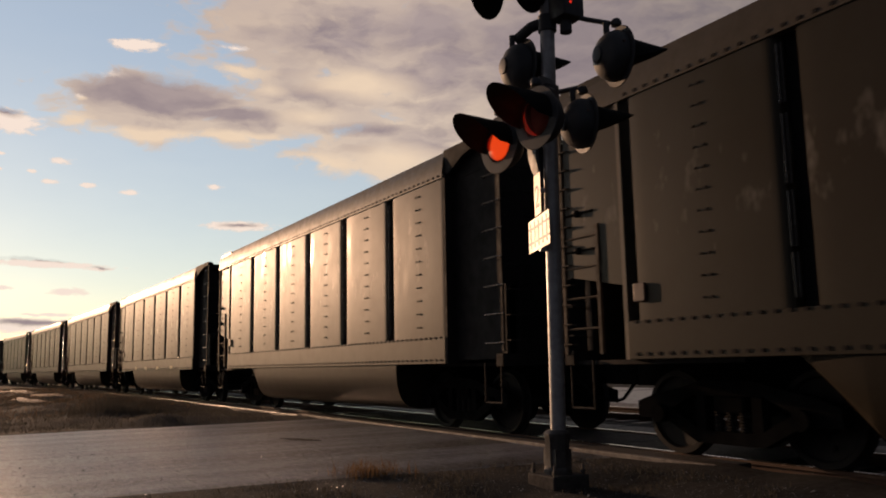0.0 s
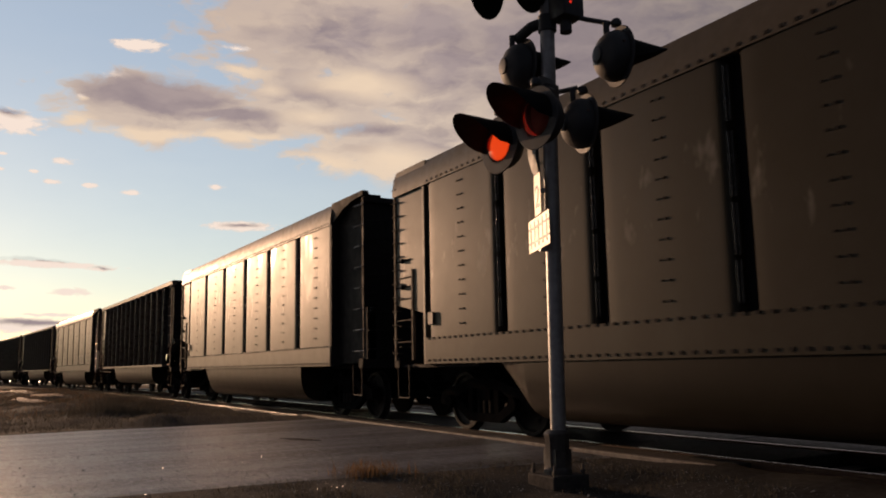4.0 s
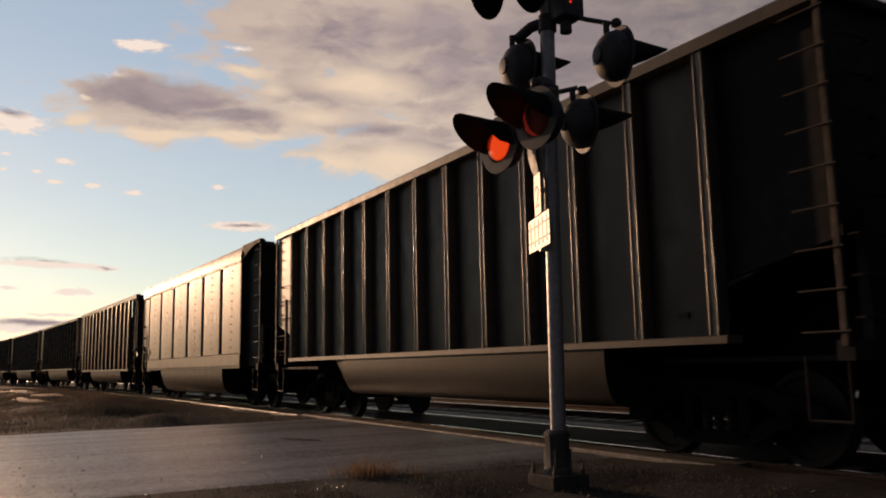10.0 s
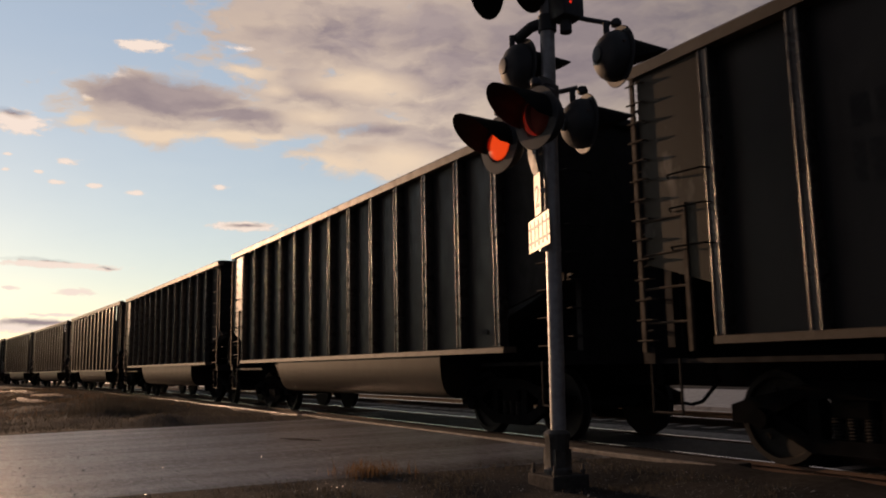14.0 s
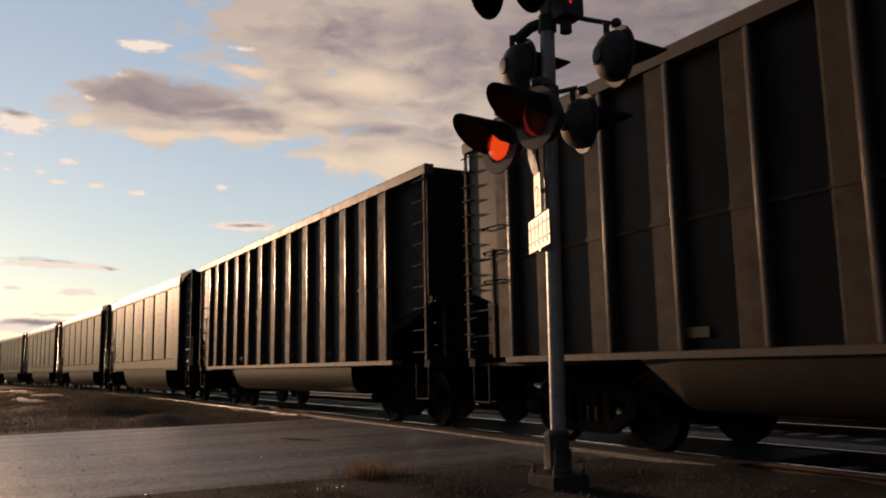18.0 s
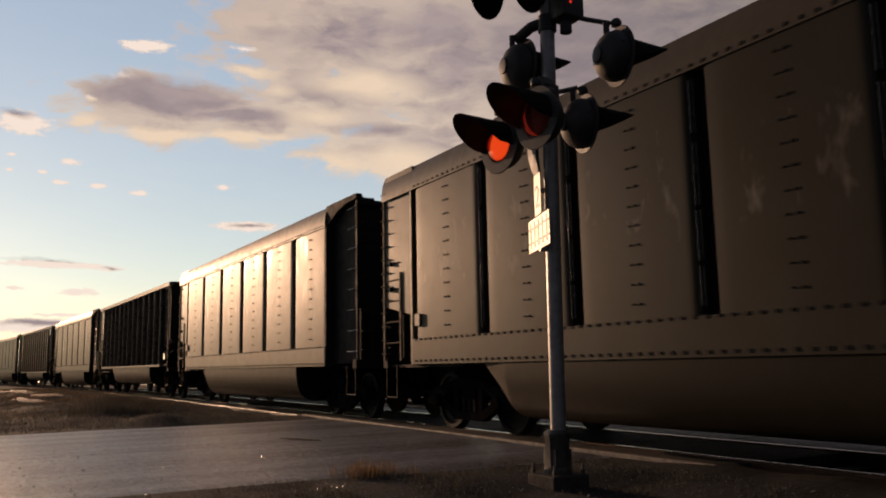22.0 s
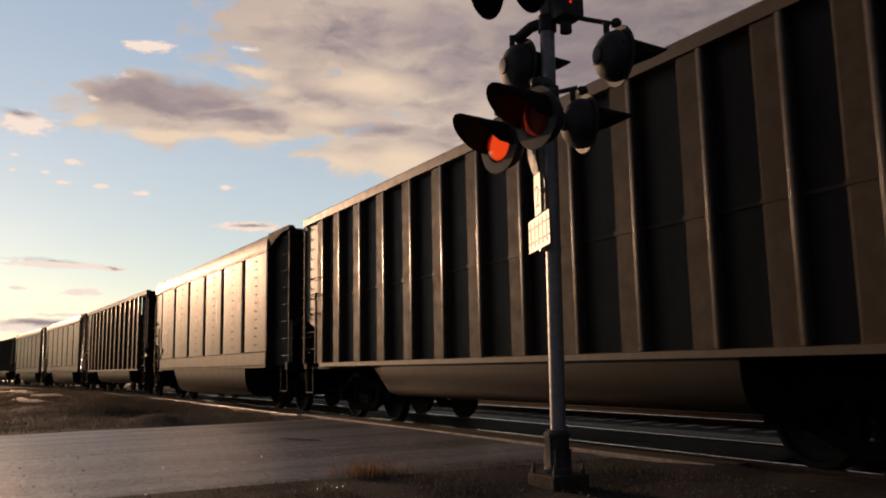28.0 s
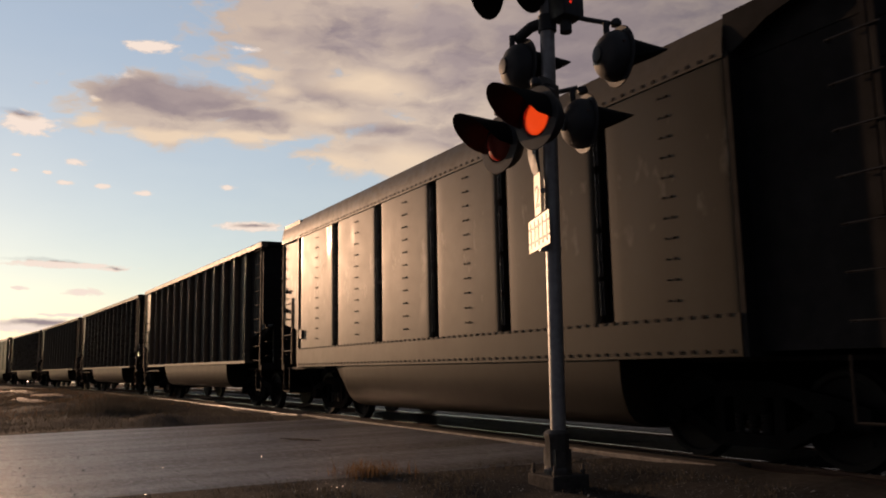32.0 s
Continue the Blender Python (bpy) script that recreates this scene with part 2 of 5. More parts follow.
def tube(bm, a, b, r, n=8, r2=None):
    a, b = Vector(a), Vector(b)
    q = (b - a).to_track_quat("Z", "Y")
    r2 = r if r2 is None else r2
    e0 = [bm.verts.new(a + q @ Vector((r * math.cos(t), r * math.sin(t), 0))) for t in (2 * math.pi * i / n for i in range(n))]
    e1 = [bm.verts.new(b + q @ Vector((r2 * math.cos(t), r2 * math.sin(t), 0))) for t in (2 * math.pi * i / n for i in range(n))]
    bm.faces.new(e0[::-1])
    bm.faces.new(e1)
    for i in range(n):
        bm.faces.new((e0[i], e0[(i + 1) % n], e1[(i + 1) % n], e1[i]))


def pipe(bm, points, r, n=8):
    for a, b in zip(points, points[1:]):
        tube(bm, a, b, r, n)


def lathe(bm, profile, n=24, axis="z", close=True):
    """Rings of (radius, height) about an axis."""
    rings = []
    for r, h in profile:
        ring = []
        for i in range(n):
            t = 2 * math.pi * i / n
            u, v = r * math.cos(t), r * math.sin(t)
            ring.append(bm.verts.new({"x": (h, u, v), "y": (v, h, u), "z": (u, v, h)}[axis]))
        rings.append(ring)
    for a, b in zip(rings, rings[1:]):
        for i in range(n):
            bm.faces.new((a[i], a[(i + 1) % n], b[(i + 1) % n], b[i]))
    if close:
        bm.faces.new(rings[0][::-1])
        bm.faces.new(rings[-1])


def mesh_of(name, bm, material, smooth=None):
    bmesh.ops.recalc_face_normals(bm, faces=bm.faces)
    me = bpy.data.meshes.new(name)
    bm.to_mesh(me)
    bm.free()
    me.materials.append(material)
    if smooth is not None:
        me.shade_smooth()
        me.set_sharp_from_angle(angle=radians(smooth))
    return me


def part(name, bm, material, parent, label="", smooth=None, at=None):
    ob = new(name, mesh_of(name, bm, material, smooth))
    ob.parent = parent
    if at is not None:
        ob.matrix_local = at
    return tagged(ob, label)


def share(ob, parent, m):
    """One more piece on the same mesh."""
    c = new(ob.name.split(".")[0], ob.data)
    c.parent = parent
    c.matrix_local = m
    return c


def thing(name, bm, material, label, category, group="", kind="", smooth=None, at=None):
    ob = new(name, mesh_of(name, bm, material, smooth))
    if at is not None:
        ob.matrix_world = at
    return tagged(ob, label, category, group, kind)


def holder(name, label, category, group="", m=None):
    ob = new(name)
    if m is not None:
        ob.matrix_world = m
    return tagged(ob, label, category, group)


# ---- sky: one slow sheet of evening cloud ----
def cloud_material():
    k = Nodes("evening_cloud")
    co = k.add("TexCoord").outputs["Object"]
    d = k.vec("NORMALIZE", co)
    sep = k.add("SeparateXYZ", Vector=d)
    az = k.math("MULTIPLY", k.math("ARCTAN2", sep.outputs[1], sep.outputs[0]), 180 / math.pi)
    el = k.math("MULTIPLY", k.math("ARCSINE", sep.outputs[2]), 180 / math.pi)
    flat = k.add("CombineXYZ", X=az, Y=el, Z=0.0).outputs[0]
    soft = k.add("TexNoise", Vector=k.vec("MULTIPLY", flat, (0.16, 0.34, 0)), Scale=1.0, Detail=7.0, Roughness=0.6)
    warp = k.vec("MULTIPLY", k.vec("SUBTRACT", soft.outputs[1], (0.5, 0.5, 0.5)), (5.0, 2.6, 0))
    q = k.vec("ADD", flat, warp)
    wisps = k.noise(k.vec("MULTIPLY", q, (0.36, 0.85, 0)), 1.0, 6.0, 0.54)
    q_small = k.vec("ADD", flat, k.vec("MULTIPLY", warp, (0.28, 0.22, 0)))
    q_mid = k.vec("ADD", flat, k.vec("MULTIPLY", warp, (0.55, 0.5, 0)))

    def hills(where, spots, reach, low):
        out = None
        for a, e, ra, re, top in spots:
            away = k.vec("LENGTH", k.vec("MULTIPLY", k.vec("SUBTRACT", where, (a, e, 0)), (1 / ra, 1 / re, 0)))
            hill = k.span(away, 0.0, reach, top, low)
            out = hill if out is None else k.math("MAXIMUM", out, hill)
        return out
    body = hills(q_mid, BIG_CLOUDS, 1.6, -0.6)
    # beyond the open west the sheet closes over: to the right, and added unseen overhead and behind
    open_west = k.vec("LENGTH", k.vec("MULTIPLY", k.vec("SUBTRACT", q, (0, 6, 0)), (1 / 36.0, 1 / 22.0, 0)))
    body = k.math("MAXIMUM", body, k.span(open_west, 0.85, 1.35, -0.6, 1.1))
    thick = k.math("ADD", body, k.math("MULTIPLY", k.math("SUBTRACT", wisps, 0.5), 1.6))
    crisp = k.noise(k.vec("MULTIPLY", q_small, (1.5, 3.4, 0)), 1.0, 6.0, 0.6)
    puffs = k.math("ADD", hills(q_small, SMALL_CLOUDS, 1.6, -0.7), k.math("MULTIPLY", k.math("SUBTRACT", crisp, 0.5), 1.3))
    cover = k.math("MAXIMUM", k.span(thick, -0.2, 0.5), k.span(puffs, -0.05, 0.6, 0.0, 1.0))
    cover = k.math("MAXIMUM", cover, VEIL)
    # a hole in the sheet, out of view, lets the sun lamp through
    gap = k.vec("LENGTH", k.vec("SUBTRACT", flat, (SUN_AZ, SUN_EL, 0)))
    cover = k.math("MULTIPLY", cover, k.span(gap, 3.5, 7.0))
    rag = k.math("MULTIPLY", k.math("SUBTRACT", wisps, 0.5), 1.1)
    deep = k.math("MAXIMUM", k.span(k.math("ADD", hills(q_mid, CLOUD_SHADE, 1.5, -0.5), rag), -0.12, 0.6), k.span(thick, 0.65, 1.3))
    under = k.span(k.noise(k.vec("MULTIPLY", q, (0.22, 0.6, 0)), 1.0, 5.0, 0.55), 0.36, 0.62)
    lit = k.mix(k.span(el, 2.0, 24.0), rgb(0.86, 0.74, 0.58), rgb(0.59, 0.485, 0.40))
    lit = k.mix(k.math("MULTIPLY", under, 0.35), lit, rgb(0.46, 0.39, 0.37))
    shade = k.mix(under, rgb(0.30, 0.25, 0.265), rgb(0.39, 0.325, 0.32))
    # dark cover added overhead and behind, out of view, to dim the sky light
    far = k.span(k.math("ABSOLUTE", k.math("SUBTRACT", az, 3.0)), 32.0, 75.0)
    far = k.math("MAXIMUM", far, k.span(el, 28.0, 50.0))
    cream = k.mix(k.span(cover, 0.3, 0.85), k.mix(k.span(el, 3.0, 22.0), rgb(0.78, 0.75, 0.64), rgb(0.55, 0.69, 0.83)), lit)
    col = k.mix(deep, cream, shade)
    bright = k.math("MULTIPLY", k.span(k.math("ADD", hills(q_mid, CLOUD_LIT, 1.5, -0.5), rag), -0.1, 0.75), k.span(cover, 0.45, 0.8))
    col = k.mix(k.math("MULTIPLY", bright, 0.85), col, rgb(0.84, 0.68, 0.50))
    white = k.math("MULTIPLY", k.span(puffs, 0.15, 0.6), k.span(deep, 0.0, 0.8, 1.0, 0.0))
    col = k.mix(white, col, rgb(0.90, 0.78, 0.68))
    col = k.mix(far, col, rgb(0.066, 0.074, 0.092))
    em = k.add("Emission", Color=col, Strength=1.0)
    clear = k.add("BsdfTransparent")
    m = k.t.nodes.new("ShaderNodeMixShader")
    k.t.links.new(cover, m.inputs[0])
    k.t.links.new(clear.outputs[0], m.inputs[1])
    k.t.links.new(em.outputs[0], m.inputs[2])
    k.mat.cycles.emission_sampling = "NONE"
    return k.done(m.outputs[0])


# a thin high veil, then azimuth, elevation, half widths in degrees, thickness
VEIL = 0.45
BIG_CLOUDS = (
    (-10.0, 17.6, 7.84, 2.65, 1.30), (-15.7, 16.8, 6.27, 1.65, 1.10), (-23.0, 23.2, 11.76, 4.70, 1.35), (-20.5, 19.0, 7.84, 3.53, 1.20), (-24.2, 15.2, 5.88, 2.35, 1.10), (-30.6, 21.0, 10.19, 6.27, 1.40), (-38.9, 21.3, 15.68, 9.80, 1.40), (-15.2, 23.2, 4.31, 3.14, 0.75), (-7.1, 19.3, 1.76, 0.63, 0.60), (-29.2, 15.9, 6.66, 3.92, 1.20),
)
SMALL_CLOUDS = (
    (-8.4, 21.5, 2.43, 0.55, 1.20), (-1.1, 15.8, 2.20, 1.02, 1.20), (-4.1, 13.6, 1.37, 0.39, 0.80), (-2.3, 12.8, 0.39, 0.20, 1.00), (-3.4, 12.2, 0.78, 0.24, 1.05), (-5.7, 12.2, 0.94, 0.27, 0.95), (-8.3, 11.9, 0.94, 0.27, 1.00), (-13.7, 12.5, 1.10, 0.31, 0.85), (-15.5, 9.9, 3.53, 0.47, 1.15), (-3.4, 6.9, 5.29, 0.31, 1.20), (-6.4, 6.8, 1.96, 0.24, 0.85), (-4.8, 5.2, 1.80, 0.39, 1.00), (-2.6, 3.0, 5.88, 0.67, 1.20), (-1.0, 5.4, 0.94, 0.20, 1.00), (-0.4, 12.7, 0.47, 0.20, 0.95), (-0.3, 13.7, 0.47, 0.20, 0.80), (-15.0, 21.9, 1.80, 0.31, 0.70), (-4.9, 17.9, 0.55, 0.20, 0.90), (-7.1, 19.4, 1.72, 0.47, 0.70), (-3.5, 3.7, 3.14, 0.24, 0.85),
)
CLOUD_SHADE = (
    (-9.7, 18.3, 5.20, 1.40, 1.35), (-14.2, 17.4, 4.31, 0.63, 1.00), (-21.8, 22.5, 5.88, 1.96, 0.55), (-29.4, 23.5, 6.66, 2.55, 0.85), (-24.9, 16.7, 4.31, 0.51, 0.65), (-39.8, 22.0, 10.58, 5.49, 1.00), (-0.9, 16.4, 1.41, 0.35, 0.75), (-15.6, 10.0, 1.96, 0.20, 0.80), (-2.4, 7.1, 3.14, 0.16, 0.80), (-2.6, 3.1, 3.53, 0.31, 0.70), (-17.2, 23.2, 3.14, 0.71, 0.35), (-6.4, 6.9, 0.94, 0.12, 0.50),
)
# rims and banks that the low sun catches
CLOUD_LIT = (
    (-8.9, 15.8, 6.66, 0.47, 1.20), (-4.4, 16.3, 1.57, 0.63, 1.10), (-23.8, 19.8, 4.70, 1.18, 1.00), (-20.5, 14.1, 5.49, 1.02, 1.00), (-15.4, 16.0, 3.92, 0.43, 1.10), (-26.3, 14.6, 4.70, 1.41, 0.90), (-1.3, 15.2, 1.72, 0.31, 1.10), (-15.5, 9.6, 2.74, 0.20, 1.00), (-4.9, 17.8, 0.55, 0.16, 0.90), (-14.9, 20.2, 3.14, 0.86, 0.70), (-20.5, 17.6, 3.14, 0.63, 0.70), (-17.3, 19.2, 1.96, 0.55, 0.60),
)



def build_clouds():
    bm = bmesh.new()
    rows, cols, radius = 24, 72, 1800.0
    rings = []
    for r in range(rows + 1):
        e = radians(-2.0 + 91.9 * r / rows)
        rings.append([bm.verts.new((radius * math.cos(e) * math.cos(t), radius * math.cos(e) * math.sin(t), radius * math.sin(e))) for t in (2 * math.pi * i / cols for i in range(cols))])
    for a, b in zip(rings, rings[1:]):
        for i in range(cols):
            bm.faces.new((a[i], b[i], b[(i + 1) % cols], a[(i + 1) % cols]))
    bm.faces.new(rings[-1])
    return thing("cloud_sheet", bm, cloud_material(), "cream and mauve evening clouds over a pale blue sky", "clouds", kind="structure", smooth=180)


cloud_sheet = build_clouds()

# ---- track geometry ----
HALF = 1.60
LINE_Y = -6.067 - HALF
BEND, RADIUS = 8.4, 686.0
GAUGE_OFF = 0.7525
PITCH_CAR = 16.18


def line(s, off=0.0):
    """Place and heading at s metres along the track, off metres to its left."""
    if s <= BEND:
        return Vector((s, LINE_Y + off, 0)), 0.0
    a = (s - BEND) / RADIUS
    r = RADIUS - off
    return Vector((BEND + r * math.sin(a), LINE_Y + RADIUS - r * math.cos(a), 0)), a


def ground_height(x, y):
    """Flat by the crossing; a low bank along the track beyond the road; rough elsewhere."""
    s = x
    yc = LINE_Y + (0.5 * (s - BEND) ** 2 / RADIUS if s > BEND else 0.0)
    d = y - yc
    z = -0.05 - 0.26 * min(1.0, max(0.0, ((1.02 if x < 17.3 else 1.6) - d) / 0.15)) * min(1.0, max(0.0, (d + 8.0) / 0.8))
    road = max(0.0, 1.0 - max(0.0, abs(x - 11.9) - 4.6) / 1.5)
    rough = (noise.noise(Vector((x * 0.35, y * 0.35, 0))) * 0.10 + noise.noise(Vector((x * 1.3, y * 1.3, 3))) * 0.05) * (1 - road)
    if x > 16:
        z += (0.13 + 0.14 * noise.noise(Vector((x * 0.8, y * 0.8, 11)))) * math.exp(-((d - 4.0) / 2.2) ** 2) * min(1, max(0, x - 16.3) / 1.5)
    drop = min(1.0, max(0.0, (math.hypot(x, y) - 40) / 300)) * 1.2
    return z + rough - drop


def build_ground():
    bm = bmesh.new()

    def steps(lo, hi, fine_lo, fine_hi, fine):
        out, v = [], fine_lo
        while v <= fine_hi:
            out.append(v)
            v += fine
        s, g = fine_hi, fine
        while s < hi:
            g *= 1.35
            s += g
            out.append(min(s, hi))
        s, g = fine_lo, fine
        while s > lo:
            g *= 1.35
            s -= g
            out.insert(0, max(s, lo))
        return out
    xs = steps(-1750, 1750, 2.0, 40.0, 0.25)
    ys = steps(-1750, 1750, -8.0, 3.0, 0.25)
    grid = [[bm.verts.new((x, y, ground_height(x, y) if math.hypot(x, y) < 900 else -1.3)) for y in ys] for x in xs]
    for i in range(len(xs) - 1):
        for j in range(len(ys) - 1):
            bm.faces.new((grid[i][j], grid[i + 1][j], grid[i + 1][j + 1], grid[i][j + 1]))
    return thing("ground", bm, SOIL, "dark bare soil with cinders and thin weeds", "ground", kind="structure", smooth=180)


build_ground()


def build_road():
    bm = bmesh.new()
    n = 40
    left, right = [], []
    for i in range(n + 1):
        y = -6.25 + 46.0 * i / n
        wob = 0.18 * noise.noise(Vector((y * 0.9, 5.0, 0)))
        left.append((16.15 + wob + 0.1 * max(0, y), y))
        right.append((7.75 + 0.10 * (y + 3) + 0.3 * noise.noise(Vector((y * 1.1, 9.0, 0))), y))
    cols = 8
    rows = []
    for (xa, y), (xb, _) in zip(left, right):
        rows.append([bm.verts.new((xa + (xb - xa) * c / cols, y, -0.035 + 0.02 * math.sin(math.pi * c / cols))) for c in range(cols + 1)])
    for a, b in zip(rows, rows[1:]):
        for c in range(cols):
            bm.faces.new((a[c], a[c + 1], b[c + 1], b[c]))
    bmesh.ops.recalc_face_normals(bm, faces=bm.faces)
    edge = [e for e in bm.edges if e.is_boundary]
    down = bmesh.ops.extrude_edge_only(bm, edges=edge)
    for v in (g for g in down["geom"] if isinstance(g, bmesh.types.BMVert)):
        v.co.z = -0.062
        v.co.x += 0.35 if v.co.x > 11.9 else -0.35
    return thing("road", bm, ASPHALT, "worn grey asphalt road across the railway", "road", kind="structure", smooth=40)


build_road()


def sweep(bm, section, s0, s1, off, step):
    """A closed section (sideways, up) swept along the track."""
    n = max(1, int((s1 - s0) / step))
    prev = None
    for i in range(n + 1):
        p, a = line(s0 + (s1 - s0) * i / n, off)
        side = Vector((-math.sin(a), math.cos(a), 0))
        ring = [bm.verts.new(p + side * u + Vector((0, 0, w))) for u, w in section]
        if prev:
            for j in range(len(ring)):
                bm.faces.new((prev[j], prev[(j + 1) % len(ring)], ring[(j + 1) % len(ring)], ring[j]))
        else:
            bm.faces.new(ring)
        prev = ring
    bm.faces.new(prev[::-1])


TRACK_FAR = -4.4


def build_tracks():
    bm = bmesh.new()
    section = [(-6.6, -0.6), (-6.0, -0.14), (1.45, -0.14), (2.3, -0.6)]
    sweep(bm, section, -60, 300, 0.0, 8.0)
    thing("ballast_bed", bm, BALLAST, "grey-brown crushed stone ballast under two tracks", "ballast", kind="structure")
    # pale glossy strip added to stand for bright sunlit ground behind the train
    bm = bmesh.new()
    sweep(bm, [(-16.0, -0.4), (-15.6, -0.02), (-6.7, -0.02), (-6.3, -0.4)], -60, 300, 0.0, 8.0)
    thing("gravel_yard", bm, SUNLIT_GRAVEL, "pale glossy gravel strip added for the sunlit ground beyond the second track", "gravel", kind="structure")
    rail_section = [(-0.07, -0.17), (0.07, -0.17), (0.07, -0.155), (0.012, -0.13), (0.012, -0.045), (0.036, -0.035), (0.036, -0.006), (0.028, 0.0), (-0.028, 0.0), (-0.036, -0.006), (-0.036, -0.035), (-0.012, -0.045), (-0.012, -0.13), (-0.07, -0.155)]
    head = [(-0.034, 0.0), (-0.027, 0.003), (0.027, 0.003), (0.034, 0.0)]
    for base, words in ((0.0, "shiny worn steel rails on weathered timber ties"), (TRACK_FAR, "second empty track with steel rails on timber ties")):
        track = holder("railway_track", words, "railway track", "tracks at the crossing")
        track["kind"] = "structure"
        for o in (GAUGE_OFF, -GAUGE_OFF):
            bm = bmesh.new()
            sweep(bm, rail_section, -60, 300, base + o, 6.0)
            rail = part("rail", bm, RUST, track, smooth=40)
            bm = bmesh.new()
            sweep(bm, head, -60, 300, base + o, 6.0)
            part("rail_head", bm, RAIL, rail, "polished running surface")
        bm = bmesh.new()
        box(bm, (-0.115, -1.3, -0.32), (0.115, 1.3, -0.125), 0.012)
        first = None
        s = -4.0
        while s < 75.0:
            if not (base == 0.0 and 5.6 < s < 17.7):
                p, a = line(s, base + random.uniform(-0.03, 0.03))
                m = pose(p.x, p.y, random.uniform(-0.01, 0.012), 0, 0, math.degrees(a) + random.uniform(-1, 1))
                if first is None:
                    first = part("tie", bm, TIE, track, at=m)
                else:
                    share(first, track, m)
            s += 0.56


build_tracks()


PATCH = (11.52, -4.08)


def build_crossing():
    cross = holder("crossing_panels", "worn concrete crossing panels flush with the rails", "crossing panel")
    cross["kind"] = "structure"
    x0, n = 5.75, 5
    w = (17.55 - x0) / n
    outer = inner = None
    for i in range(n):
        a = x0 + i * w
        y0 = LINE_Y + (0.5 * (a + w / 2 - BEND) ** 2 / RADIUS if a + w / 2 > BEND else 0)
        m = pose(a + w / 2, y0, 0, 0, 0, math.degrees(max(0, a + w / 2 - BEND) / RADIUS))
        if outer is None:
            bm = bmesh.new()
            box(bm, (-w / 2 + 0.012, GAUGE_OFF + 0.075, -0.22), (w / 2 - 0.012, 1.27, -0.012), 0.015)
            outer = part("panel", bm, CONCRETE, cross, at=m)
            bm = bmesh.new()
            box(bm, (-w / 2 + 0.012, -GAUGE_OFF + 0.11, -0.22), (w / 2 - 0.012, GAUGE_OFF - 0.11, -0.015), 0.015)
            inner = part("panel", bm, CONCRETE, cross, at=m)
            bm = bmesh.new()
            box(bm, (-w / 2 + 0.01, 1.285, -0.2), (w / 2 - 0.01, 1.36, 0.0), 0.008)
            edge = part("edge_strip", bm, EDGING, cross, "pale steel edging strip", at=m)
        else:
            share(outer, cross, m)
            share(inner, cross, m)
            share(edge, cross, m)
    # pale timbers added beside the rail beyond the road stand for its sunlit edge
    bm = bmesh.new()
    box(bm, (-1.48, -0.075, -0.2), (1.48, 0.075, -0.01), 0.012)
    curb = None
    for i in range(9):
        p, a = line(19.1 + 3.0 * i, 1.36)
        m = pose(p.x, p.y, random.uniform(-0.012, 0.008), 0, 0, math.degrees(a))
        if curb is None:
            curb = part("edge_timber", bm, PALE_TIMBER, cross, "pale edging timber added for the sunlit track edge", at=m)
        else:
            share(curb, cross, m)
    bm = bmesh.new()
    box(bm, (-1.2, -0.31, -0.2), (1.2, 0.31, 0.0), 0.02)
    apron = None
    for i in range(9):
        p, a = line(-1.0 + 2.44 * i, -GAUGE_OFF - 0.42)
        m = pose(p.x, p.y, 0, 0, 0, math.degrees(a))
        if apron is None:
            apron = part("panel", bm, PALE_CONCRETE, cross, "pale worn concrete panel", at=m)
        else:
            share(apron, cross, m)
    # a tar patch and shallow wheel tracks in the asphalt
    bm = bmesh.new()
    ring = [(1 + 0.3 * noise.noise(Vector((math.cos(t) * 2, math.sin(t) * 2, 4.0))), t) for t in (2 * math.pi * i / 24 for i in range(24))]
    bm.faces.new([bm.verts.new((PATCH[0] + 0.42 * w * math.cos(t) + 0.1 * math.sin(t), PATCH[1] + 0.14 * w * math.cos(t) + 0.14 * w * math.sin(t), -0.008)) for w, t in ring])
    thing("tar_patch", bm, SOIL, "small dark tar patch in the asphalt", "tar patch")


build_crossing()

# ---- coal cars ----
# A car's own space: x towards its far end (0 at the far end of the body), y = +1.6 on the road side, z up from the rail.
BODY = 14.75
MID = -BODY / 2


def side_frame(bm, y):
    """Cast side frame of a two-axle truck, centred on the bolster."""
    prism(bm, [(-1.28, 0.40), (-1.28, 0.58), (-1.02, 0.66), (-0.62, 0.74), (-0.3, 0.82), (0.3, 0.82), (0.62, 0.74), (1.02, 0.66), (1.28, 0.58), (1.28, 0.40), (1.0, 0.40), (0.8, 0.5), (0.45, 0.66), (-0.45, 0.66), (-0.8, 0.5), (-1.0, 0.40)], y - 0.07, y + 0.07, "y")
    prism(bm, [(-0.95, 0.44), (-0.8, 0.52), (-0.38, 0.30), (0.38, 0.30), (0.8, 0.52), (0.95, 0.44), (0.42, 0.17), (-0.42, 0.17)], y - 0.06, y + 0.06, "y")
    for x in (-0.36, 0.36):
        box(bm, (x - 0.06, y - 0.06, 0.25), (x + 0.06, y + 0.06, 0.72))
    for x in (-0.9, 0.9):
        tube(bm, (x, y + 0.05, 0.457), (x, y + 0.16, 0.457), 0.1, 12)


